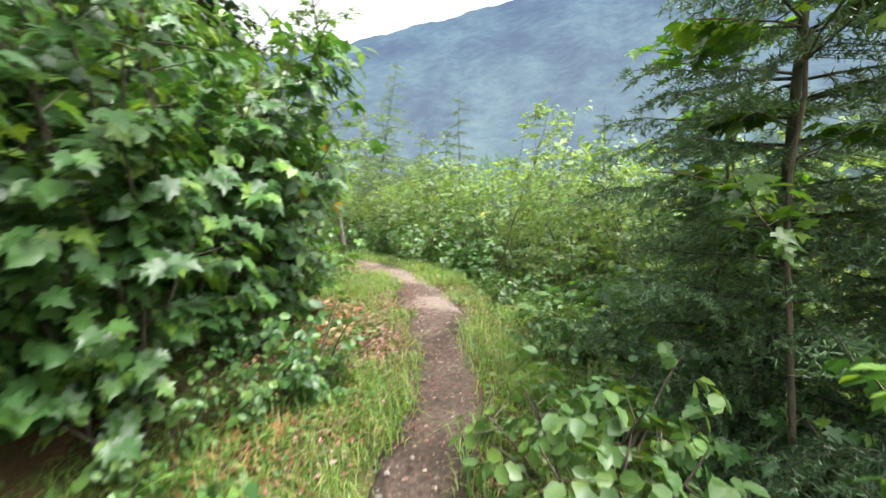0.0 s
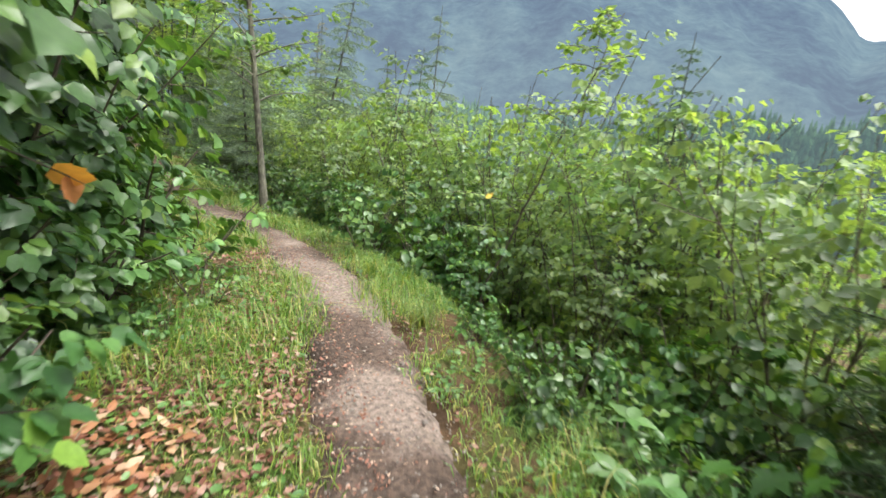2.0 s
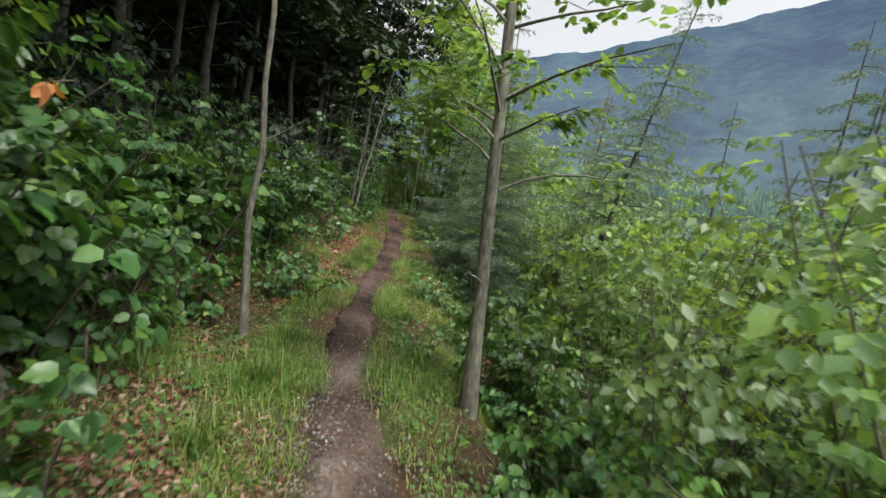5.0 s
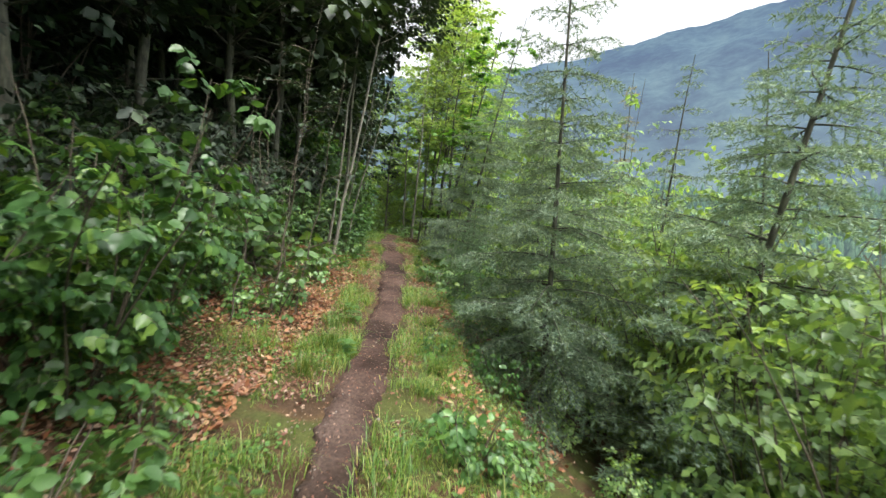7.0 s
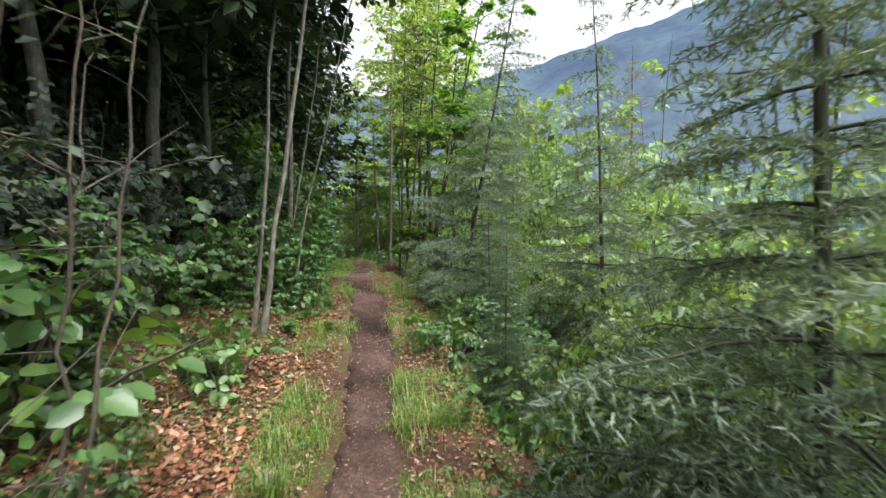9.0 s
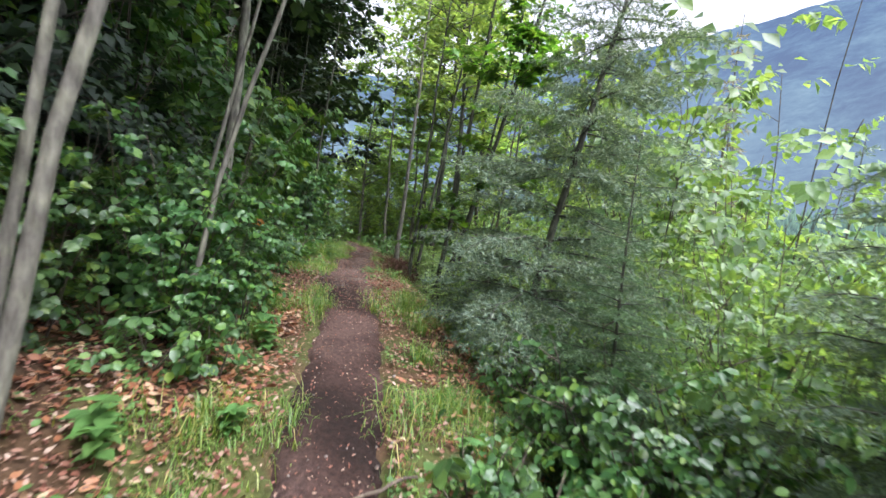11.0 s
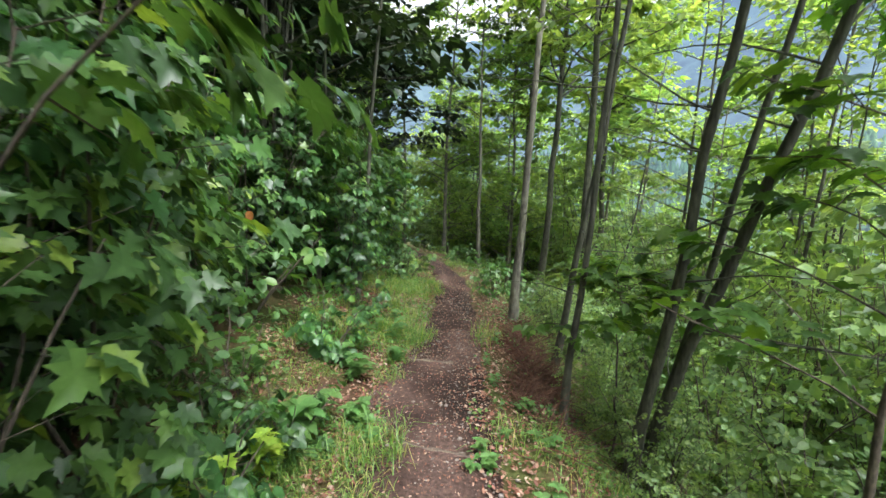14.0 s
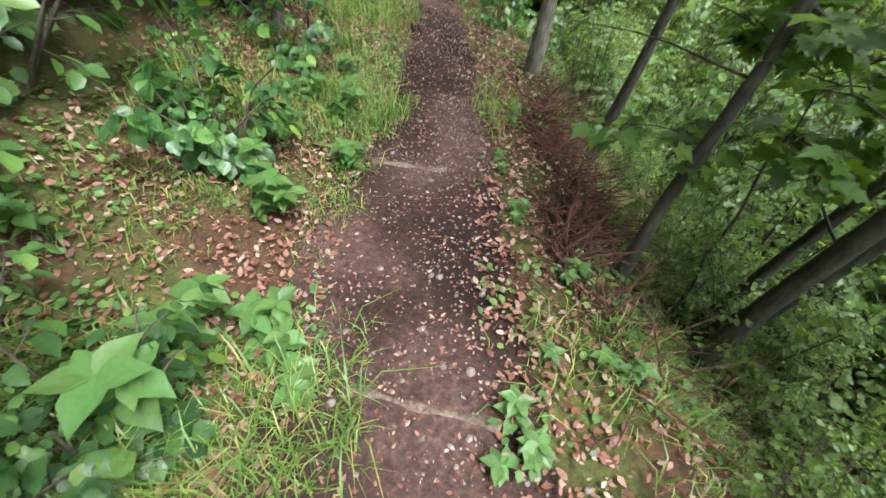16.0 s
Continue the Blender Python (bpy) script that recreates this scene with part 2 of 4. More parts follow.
FOLD = (np.array([(0, 0, 0), (0.5, 0.34, 0.08), (1.0, 0, -0.1), (0.5, -0.34, 0.08)]), np.array([(0, 2, 1), (0, 3, 2)]))
POINTED = fan([(0, 0, 0), (0.1, 0.16, 0.02), (0.3, 0.31, 0.06), (0.55, 0.3, 0.05), (0.8, 0.15, -0.02), (1.05, 0, -0.14)], (0.45, 0, -0.03))
CURL = (np.array([(0, 0, 0), (0.35, 0.27, 0.12), (0.75, 0.2, 0.05), (1.05, 0, 0.16), (0.7, -0.22, 0.14), (0.3, -0.26, 0.02)]), np.array([(0, 2, 1), (0, 3, 2), (0, 5, 4), (0, 4, 3)]))
NEEDLE = (np.array([(0.1, 0.085, 0), (0.1, -0.085, 0), (1, 0, 0)]), np.array([(0, 1, 2)]))


def blades(pos, along, normal, size, template):
    """Many leaves in one array: places, directions, normals, sizes."""
    tv, tf = template
    x = unit(along)
    y = unit(np.cross(normal, x))
    z = np.cross(x, y)
    size = np.asarray(size).reshape(-1, 1, 1)
    v = pos[:, None] + size * (tv[None, :, 0:1] * x[:, None] + tv[None, :, 1:2] * y[:, None] + tv[None, :, 2:3] * z[:, None])
    f = tf[None] + (np.arange(len(pos)) * len(tv))[:, None, None]
    return v.reshape(-1, 3), f.reshape(-1, tf.shape[1])


def tubes(curves, sides=4):
    """Tapered round rods: each a list of points and radii."""
    vs, fs, base = [], [], 0
    ang = np.arange(sides) * 2 * math.pi / sides
    for pts, rad in curves:
        pts = np.asarray(pts, float)
        tan = unit(np.gradient(pts, axis=0))
        ref = np.where(np.abs(tan[:, 2:3]) > 0.9, [[1.0, 0, 0]], [[0, 0, 1.0]])
        a = unit(np.cross(tan, ref))
        b = np.cross(tan, a)
        ring = pts[:, None] + np.asarray(rad)[:, None, None] * (np.cos(ang)[None, :, None] * a[:, None] + np.sin(ang)[None, :, None] * b[:, None])
        vs.append(ring.reshape(-1, 3))
        k = len(pts)
        i, j = np.meshgrid(np.arange(k - 1), np.arange(sides), indexing="ij")
        p, q = base + i * sides + j, base + i * sides + (j + 1) % sides
        fs.append(np.stack([p, q, q + sides, p + sides], -1).reshape(-1, 4))
        base += k * sides
    return np.concatenate(vs), np.concatenate(fs)


def merge(pairs):
    vs, fs, base = [], [], 0
    for v, f in pairs:
        vs.append(v)
        fs.append(f + base)
        base += len(v)
    return np.concatenate(vs), np.concatenate(fs)


def part(name, arrays, mat, parent, label="", smooth=False):
    ob = new(name, raw_mesh(name, arrays[0], arrays[1], mat, smooth))
    ob.parent = parent
    return tagged(ob, label)


def thing(name, label, category, group=""):
    return tagged(new(name), label, category, group)


# ---- the lie of the land ----
CENTRE = np.array([(-0.6, -50), (-0.3, -4), (-0.25, 0), (-0.15, 1.8), (-0.07, 2.6), (-0.05, 3.6), (-0.24, 4.7), (-0.6, 5.9), (-1.24, 7.2), (-2.1, 8.35),
                   (-3.12, 9.42), (-4.03, 10.58), (-5.03, 12.22), (-5.67, 13.31), (-6.75, 15.2), (-7.9, 17.0), (-8.45, 17.8), (-9.55, 19.35), (-10.4, 20.3),
                   (-11.3, 21.45), (-11.95, 22.3), (-12.6, 23.6), (-13.5, 25.0), (-14.6, 26.4), (-16.2, 27.7), (-18.6, 28.8), (-22, 29.6), (-30, 31), (-70, 38)])


def smooth_line(p, step=0.1):
    s = np.concatenate([[0], np.cumsum(np.hypot(*np.diff(p, axis=0).T))])
    u = np.arange(0, s[-1], step)
    q = np.stack([np.interp(u, s, p[:, 0]), np.interp(u, s, p[:, 1])], 1)
    k = np.ones(9) / 9
    for _ in range(2):
        pad = np.pad(q, ((4, 4), (0, 0)), mode="edge")
        q = np.stack([np.convolve(pad[:, 0], k, "valid"), np.convolve(pad[:, 1], k, "valid")], 1)
    return q


LINE = smooth_line(CENTRE)
TANGENT = unit(np.gradient(LINE, axis=0))
ALONG = np.concatenate([[0], np.cumsum(np.hypot(*np.diff(LINE, axis=0).T))])
ALONG -= ALONG[np.argmin(np.abs(LINE[:, 1]))]


def lane(x, y):
    """Metres along the path from the start, and to its right."""
    p = np.stack([np.ravel(x), np.ravel(y)], 1)
    s, d = np.empty(len(p)), np.empty(len(p))
    for i in range(0, len(p), 20000):
        q = p[i:i + 20000]
        k = np.argmin((q[:, None, 0] - LINE[None, :, 0]) ** 2 + (q[:, None, 1] - LINE[None, :, 1]) ** 2, axis=1)
        off = q - LINE[k]
        side = off[:, 0] * TANGENT[k, 1] - off[:, 1] * TANGENT[k, 0]
        s[i:i + 20000], d[i:i + 20000] = ALONG[k] + np.clip((off * TANGENT[k]).sum(1), -0.06, 0.06), np.where(np.abs(side) > 0.6 * np.hypot(*off.T), np.sign(side) * np.hypot(*off.T), side)
    return s.reshape(np.shape(x)), d.reshape(np.shape(x))


def on_path(s, d):
    """The place on the plan for a place along and beside the path."""
    cx, cy = np.interp(s, ALONG, LINE[:, 0]), np.interp(s, ALONG, LINE[:, 1])
    tx, ty = np.interp(s, ALONG, TANGENT[:, 0]), np.interp(s, ALONG, TANGENT[:, 1])
    return cx + d * ty, cy - d * tx


LIE_Y = [-20, 0, 3.8, 7, 9.5, 15, 17.5, 19.5, 20.8, 22, 24, 27, 38]
LIE_Z = [-0.9, 0.05, 0.38, 0.46, 0.5, 0.62, 0.78, 1.0, 1.1, 1.03, 1.0, 0.95, 0.8]
PROFILE_D = [-400, -120, -40, -2.4, -1.3, -0.85, -0.3, 0, 0.3, 0.55, 0.95, 1.8, 22, 60, 400]
PROFILE_Z = [75, 55, 24, 0.75, 0.22, 0.06, 0.02, 0, 0.0, -0.02, -0.1, -0.75, -14, -24, -30]


def wobble(x, y):
    return (np.sin(1.7 * x + 0.6 * y) * np.sin(1.3 * y - 0.4 * x) * 0.5 + np.sin(4.1 * x - 1.1 * y + 1) * np.sin(3.7 * y + 0.9) * 0.3
            + np.sin(9.3 * x + 2.2 * y) * np.sin(8.1 * y - 1.7 * x + 2) * 0.15)


def height(x, y):
    x, y = np.asarray(x, float), np.asarray(y, float)
    s, d = lane(x, y)
    z = np.interp(np.interp(s, ALONG, LINE[:, 1]), LIE_Y, LIE_Z) + np.interp(d, PROFILE_D, PROFILE_Z)
    rough = np.clip((np.abs(d) - 0.25) / 1.2, 0.06, 1)
    return z + 0.09 * rough * wobble(x, y)


def ground_at(x, y):
    return float(height(np.array([x]), np.array([y]))[0])


def spaced(inner_a, inner_b, step, outer):
    core = np.arange(inner_a, inner_b, step)
    out, w = [], step
    while (out[-1] if out else 0) < outer:
        w *= 1.16
        out.append((out[-1] if out else 0) + w)
    out = np.array(out)
    return np.concatenate([(inner_a - out)[::-1], core, inner_b + out])


def grid_mesh(name, x, y, z, mat):
    n, m = x.shape
    i, j = np.meshgrid(np.arange(n - 1), np.arange(m - 1), indexing="ij")
    a = i * m + j
    q = np.stack([a, a + m, a + m + 1, a + 1], -1).reshape(-1, 4)
    return raw_mesh(name, np.stack([x, y, z], -1).reshape(-1, 3), q, mat, True)


def bed(x, y):
    """The soil lies a little lower under the trodden strip."""
    return height(x, y) - 0.055 * np.clip((0.42 - np.abs(lane(x, y)[1])) / 0.15, 0, 1)


gx, gy = np.meshgrid(spaced(-18, 6, 0.15, 2600), spaced(-2, 31, 0.15, 2600), indexing="ij")
ground = tagged(new("ground", grid_mesh("ground", gx, gy, bed(gx, gy), M_SOIL)), "brown forest soil of a steep wooded hillside", "ground", kind="structure")

# the trodden path, a strip with ragged edges that dip into the soil
ps, pd = np.meshgrid(np.arange(-3, 38, 0.05), np.linspace(-1, 1, 25), indexing="ij")
half_width = np.interp(ps, [0, 6, 9, 12, 17, 20], [0.21, 0.23, 0.2, 0.16, 0.17, 0.22]) + 0.018 * np.sin(ps * 1.3) + 0.012 * np.sin(ps * 2.9 + 2.2 * pd) + 0.016 * np.sin(ps * 7.3 + 2.6 * pd + 2 * np.sin(ps * 1.7)) + 0.013 * np.sin(ps * 17.3 + 4 * pd + 2.5 * np.sin(ps * 0.9)) + 0.011 * np.sin(ps * 41 + 7 * pd + 3 * np.sin(ps * 2.3)) + 0.3 * np.exp(-((ps - 25.4) / 2.2) ** 2) + 0.05 * np.exp(-((ps - 6) / 1.6) ** 2)
lateral = pd * half_width * 1.25 + 0.008 * np.sin(ps * 7.3 + pd * 3)
px, py = on_path(ps.ravel(), lateral.ravel())
px, py = px.reshape(ps.shape), py.reshape(ps.shape)
lift = 0.022 - 0.075 * np.abs(pd) ** 4 + 0.008 * wobble(px * 2.3, py * 2.3) + 0.007 * wobble(px * 7.1 + 3, py * 7.1)
footpath = tagged(new("footpath", grid_mesh("footpath", px, py, height(px, py) + lift, M_PATH)), "narrow trodden earth footpath strewn with bits of leaves", "path", kind="structure")


# ---- distance: mountain, wooded hill ----
BEAR = [-180, -100, -60, -46.6, -44.9, -42.5, -37, -24, -15, -9, -2, 4, 11, 30, 60, 180]
RISE = [10, 10, 11, 12.2, 14.8, 17.2, 20, 24, 24.2, 23.4, 22.3, 21.4, 19.8, 17, 15, 10]


def polar(name, mat, b0, b1, nb, radii, lift_of):
    b, r = np.meshgrid(np.radians(np.linspace(b0, b1, nb)), radii, indexing="ij")
    return grid_mesh(name, -np.sin(b) * r, np.cos(b) * r, lift_of(np.degrees(b), r), mat)


def mountain_height(b, r):
    top = np.tan(np.radians(np.interp(b, BEAR, RISE))) * 1900
    u = np.clip((r - 700) / 1200, 0, 1)
    lump = np.vectorize(lambda q, w: noise.fractal(Vector((q * 0.09, w * 0.0035, 3.0)), 0.9, 2.1, 5))
    folds = 70 * lump(b, r) * u * (1 - u) * 3
    jag = 5 * np.sin(b * 0.9) + 2 * np.sin(b * 2.7 + 1) + np.sin(b * 6)
    return -40 + (top + 40) * u ** 0.9 * np.where(r > 1950, 0.9, 1) + folds + jag * u


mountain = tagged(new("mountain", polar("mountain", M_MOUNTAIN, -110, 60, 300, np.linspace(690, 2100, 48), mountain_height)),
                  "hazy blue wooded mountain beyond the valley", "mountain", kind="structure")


def hill_height(b, r):
    u = np.clip((r - 170) / 260, 0, 1)
    crest = np.interp(b, [-110, -50, -40, -20, 0, 10, 60], [30, 58, 62, 56, 60, 50, 30])
    return -30 + crest * u + 5 * np.sin(b * 0.6) * u


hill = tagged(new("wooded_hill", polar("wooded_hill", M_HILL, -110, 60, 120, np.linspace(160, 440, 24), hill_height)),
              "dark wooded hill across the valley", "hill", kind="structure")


def cone_tree(h, r):
    """A far conifer: three ragged tiers."""
    v, f = [], []
    for k in range(3):
        z0, z1, rr = h * (0.1 + 0.27 * k), h * (0.52 + 0.24 * k), r * (1 - 0.28 * k)
        base = len(v)
        for i in range(7):
            a = i * 2 * math.pi / 7 + k
            q = rr * (1.15 if i % 2 else 0.75)
            v.append((q * math.cos(a), q * math.sin(a), z0 - (0.04 * h if i % 2 else 0)))
        v.append((0, 0, min(z1, h)))
        f += [(base + i, base + (i + 1) % 7, base + 7) for i in range(7)]
    return np.array(v), np.array(f)


cv, cf = cone_tree(1.0, 0.17)
nb = 3600
fb, fr = rng.uniform(-75, 25, nb), rng.uniform(175, 435, nb)
fz = hill_height(fb, fr)
fh = rng.uniform(9, 21, nb)
fp = np.stack([-np.sin(np.radians(fb)) * fr, np.cos(np.radians(fb)) * fr, fz - 0.5], 1)
far_v = (fp[:, None] + cv[None] * fh[:, None, None]).reshape(-1, 3)
far_f = (cf[None] + (np.arange(nb) * len(cv))[:, None, None]).reshape(-1, 3)
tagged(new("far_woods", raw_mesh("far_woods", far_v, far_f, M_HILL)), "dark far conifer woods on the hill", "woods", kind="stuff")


# ---- plants ----
def curve(p0, direction, length, n, bend, droop, r):
    """A wandering line of n points."""
    d = unit(np.asarray(direction, float))
    pts = [np.asarray(p0, float)]
    for i in range(n - 1):
        d = unit(d + r.normal(0, bend, 3) + np.array([0, 0, -droop]))
        pts.append(pts[-1] + d * length / (n - 1))
    return np.array(pts)


def at_curve(pts, u):
    k = u * (len(pts) - 1)
    i = np.minimum(k.astype(int), len(pts) - 2)
    w = (k - i)[:, None]
    return pts[i] * (1 - w) + pts[i + 1] * w, unit(pts[i + 1] - pts[i])


def leaf_spray(branches, per, size, r, outward=0.35, radial=0.0):
    """Leaves set alternately along branches, faces to the light and away from the plant's middle."""
    P, D, N = [], [], []
    for pts in branches:
        u = np.sort(r.uniform(0.15, 1.0, per))
        p, t = at_curve(pts, u)
        side = unit(np.cross(t, [[0, 0, 1.0]])) * np.where(np.arange(per) % 2, 1, -1)[:, None]
        away = unit(p * [[1, 1, 0]] + [[1e-4, 0, 0]])
        d = unit(t * 0.6 + side * 0.8 + r.normal(0, 0.3, (per, 3)) + [[0, 0, -0.25 - 0.6 * radial]])
        P.append(p + d * 0.02)
        D.append(d)
        N.append(unit(np.array([[0, 0, 1.0]]) + outward * t + radial * away + r.normal(0, 0.32, (per, 3))))
    P, D, N = np.concatenate(P), np.concatenate(D), np.concatenate(N)
    return P, D, N, size * r.uniform(0.6, 1.25, len(P))


def shrub_meshes(seed, tall, wide, stems, twigs, per, leaf, template, mat, bare=1.0):
    r = np.random.default_rng(seed)
    wood, branches = [], []
    for i in range(stems):
        a = r.uniform(0, 2 * math.pi)
        out = np.array([math.cos(a), math.sin(a), 0])
        lean = r.uniform(0.1, 0.95) * wide / tall
        length = tall * r.uniform(0.65, 1.05)
        st = curve(out * r.uniform(0.02, 0.15), out * lean + [0, 0, 1], length, 7, 0.10, 0.02 + 0.05 * lean, r)
        wood.append((st, np.linspace(0.013, 0.004, 7)))
        for u in r.uniform(0.06, 1.0, twigs):
            p, t = at_curve(st, np.array([u]))
            b = r.uniform(0, 2 * math.pi)
            d = unit(np.array([math.cos(b), math.sin(b), 0.15]) + 0.4 * t[0] + 0.35 * out)
            tw = curve(p[0], d, wide * r.uniform(0.25, 0.6), 4, 0.16, 0.10, r)
            if r.random() < bare:
                wood.append((tw[[0, 3]], [0.004, 0.0015]))
            branches.append(tw)
    return (raw_mesh("stemwork", *tubes(wood, 3), M_TWIG), raw_mesh("foliage", *blades(*leaf_spray(branches, per, leaf, r, 0.35, 0.85), template), mat, True))


def put(name, meshes, names, labels, label, category, m, group=""):
    t = thing(name, label, category, group)
    for me, n, lb in zip(meshes, names, labels):
        o = new(n, me)
        o.parent = t
        if n in ("stemwork", "foliage", "branchwork", "needles"):
            o["kind"] = "stuff"
        if lb:
            o["label"] = lb
    t.matrix_basis = m
    return t


def stand(x, y, turn=0.0, scale=1.0, sink=0.03, tx=0.0, ty=0.0):
    return pose(x, y, ground_at(x, y) - sink, tx, ty, turn) @ Matrix.Scale(scale, 4)


NEAR = [shrub_meshes(11 + i, 2.0 + 0.25 * (i % 3), 0.95, 11, 15, (12, 13, 12, 6)[i], (0.092, 0.078, 0.088, 0.10)[i], LOBED if i == 3 else BROAD, M_HAZEL, 0.35) for i in range(4)]
MAPLES = [shrub_meshes(16 + i, 2.2, 0.95, 12, 15, 9, (0.10, 0.085)[i], LOBED, M_HAZEL, 0.35) for i in range(2)]
BACK = [shrub_meshes(21 + i, 2.5, 1.05, 12, 14, 9, 0.125, FOLD, M_HAZEL, 0.2) for i in range(2)]
# Understory with the wood's shade put into its leaf colour.
DEEP = [shrub_meshes(26 + i, 2.2, 1.1, 11, 13, 9, 0.125, FOLD, M_SHADED_LEAF, 0.3) for i in range(2)]
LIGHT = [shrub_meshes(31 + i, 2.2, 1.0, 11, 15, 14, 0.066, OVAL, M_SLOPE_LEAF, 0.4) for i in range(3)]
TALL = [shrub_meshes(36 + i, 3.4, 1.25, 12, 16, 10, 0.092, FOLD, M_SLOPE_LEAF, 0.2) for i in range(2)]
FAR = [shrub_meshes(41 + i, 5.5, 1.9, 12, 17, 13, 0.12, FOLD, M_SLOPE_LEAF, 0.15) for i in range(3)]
LOW = [shrub_meshes(51 + i, 0.75, 0.55, 7, 6, (7, 8, 5)[i], 0.085, (BROAD, OVAL, OVAL)[i], M_HERB if i else M_HAZEL, 0.3) for i in range(3)]


def shrub(kind, x, y, scale, r, label, group, sink=0.05, name="hazel_shrub", category="shrub"):
    turn, tx, ty = r.uniform(0, 360), r.uniform(-7, 7), r.uniform(-7, 7)
    return put(name, kind[r.integers(len(kind))], ("stemwork", "foliage"), ("", ""), label, category, stand(x, y, turn, scale, sink, tx, ty), group)


prng = np.random.default_rng(101)


def beside(s, d):
    x, y = on_path(np.array([s]), np.array([d]))
    return float(x[0]), float(y[0])


# the wall of hazel on the uphill side
for s in np.arange(-1.2, 33, 0.6):
    near_d = np.interp(s, [0, 2.5, 5, 6.5, 8, 10, 16, 19, 22, 24.3, 24.9, 27, 28.5, 30], [-1.6, -1.55, -1.75, -1.9, -1.95, -1.95, -1.8, -1.9, -1.5, -1.45, -2.1, -2.1, -1.55, -1.5])
    open_bank = 12 < s < 20.5
    x, y = beside(s + prng.uniform(-0.2, 0.2), near_d + prng.uniform(-0.2, 0.15))
    if not (open_bank and prng.random() < 0.45):
        if 12.9 < s < 20.8:
            shrub(NEAR[:3], x, y, prng.uniform(0.42, 0.62), prng, "low green hazel shrub on the open bank", "uphill hazel shrubs")
        elif s > 20.8 or (s < 2.5 and prng.random() < 0.75):
            shrub(MAPLES, x, y, prng.uniform(0.8, 1.1) * (0.55 if 20.8 < s < 23 else 1), prng, "young maple thicket with lobed green leaves on the bank", "uphill hazel shrubs", name="maple_shrub")
        else:
            shrub(NEAR[:3], x, y, prng.uniform(0.78, 1.08) * (0.82 if s > 8.2 else 1), prng, "dense green hazel shrub on the uphill bank", "uphill hazel shrubs")
    x, y = beside(s + prng.uniform(-0.3, 0.3), near_d - 1.0 + prng.uniform(-0.2, 0.2))
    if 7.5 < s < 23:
        shrub(DEEP, x, y, prng.uniform(0.6, 0.9), prng, "green shrub at the edge of the wood, darkened by painted shade", "uphill hazel shrubs")
    else:
        shrub(BACK, x, y, prng.uniform(1.0, 1.35), prng, "tall green hazel shrub behind others on the bank", "uphill hazel shrubs")
# shrubs below the path on the valley side
for s in np.arange(0.6, 31, 0.72):
    base = np.interp(s, [0, 3, 6, 8, 10, 14, 18, 20, 24, 27, 34], [1.9, 2.2, 1.7, 1.5, 1.55, 2.3, 2.2, 1.9, 3.0, 3.2, 2.2])
    for row in range(3):
        x, y = beside(s + prng.uniform(-0.35, 0.35), base + row * 1.15 + prng.uniform(-0.3, 0.3))
        top = 0.3 + 0.85 * row + prng.uniform(0, 0.65) + np.interp(s, [0, 3, 6, 12, 20, 34], [0.0, 0.1, 0.45, 0.45, 0.5, 0.9])
        sc = float(np.clip((top - ground_at(x, y)) / (2.05 if row == 0 else 3.2), 0.35, 1.25))
        if 11 < s < 17 and row == 0:
            sc *= 0.55
        if row == 2 and int(s / 0.72) % 2:
            continue
        shrub((MAPLES if 8 < s < 13.5 else LIGHT if s > 20 or prng.random() < 0.55 else NEAR) if row == 0 else TALL, x, y, sc, prng, "pale green leafy shrub on the slope below the path", "slope shrubs", name="slope_shrub")
# young growth farther down the slope
for k in range(128):
    s, d = (prng.uniform(-2, 24), 4.4 + 18 * prng.random() ** 1.6) if k < 62 else (prng.uniform(25, 42), prng.uniform(8.5, 15)) if k > 111 else (prng.uniform(21, 46), 6.2 + 10 * prng.random() ** 1.3)
    x, y = beside(s, d)
    top = prng.uniform(0.8, 2.6) + 1.6 * prng.random() ** 4 + (prng.uniform(3.0, 6.0) if k > 111 else prng.uniform(0.5, 4.5) if s > 24 else 0) + max(0, d - 12) * 0.03
    shrub(FAR, x, y, float(np.clip((top - ground_at(x, y)) / 5.3, 0.4, 1.9)), prng, "light green young broadleaf tree lower on the slope", "young slope trees", 0.2, "young_tree", "tree")
for x, y, top in ((1.95, 8.2, 2.9), (2.6, 7.2, 2.8), (1.2, 7.9, 2.3), (-0.4, 10.9, 3.0), (-1.05, 9.6, 2.3), (0.8, 9.0, 2.3), (0.3, 9.6, 2.6), (-0.2, 8.1, 1.45), (3.1, 6.2, 2.2)):
    shrub(TALL, x, y, float((top - ground_at(x, y)) / 3.3), prng, "bushy light green young tree rising above the shrubs", "young slope trees", 0.1, "young_tree", "tree")
for k in range(110):
    x, y = beside(prng.uniform(6, 10.5), prng.uniform(-2.0, -1.3)) if k > 93 else beside(prng.uniform(2, 33) if k < 55 else prng.uniform(11, 19), prng.uniform(-3.6, -1.7) if k < 55 else prng.uniform(-4.5, -2.2))
    put("low_plant", LOW[prng.integers(3)], ("stemwork", "foliage"), ("", ""), "leafy undergrowth plant on the uphill bank", "plant", stand(x, y, prng.uniform(0, 360), prng.uniform(0.9, 1.7), 0.02), "low plants")
THICK = [shrub_meshes(46 + i, 1.5, 1.0, 14, 16, 11, 0.06, OVAL, M_HAZEL, 0.4) for i in range(2)]
for x, y, sc in ((-7.0, 18.95, 1.0), (-6.5, 18.45, 0.95), (-7.35, 19.6, 0.95), (-6.2, 19.3, 1.25), (-6.6, 20.2, 1.25), (-7.9, 20.6, 0.8)):
    shrub(THICK, x, y, sc, prng, "dense small-leaved dark shrub at the path's edge", "path edge shrubs", name="dense_shrub")
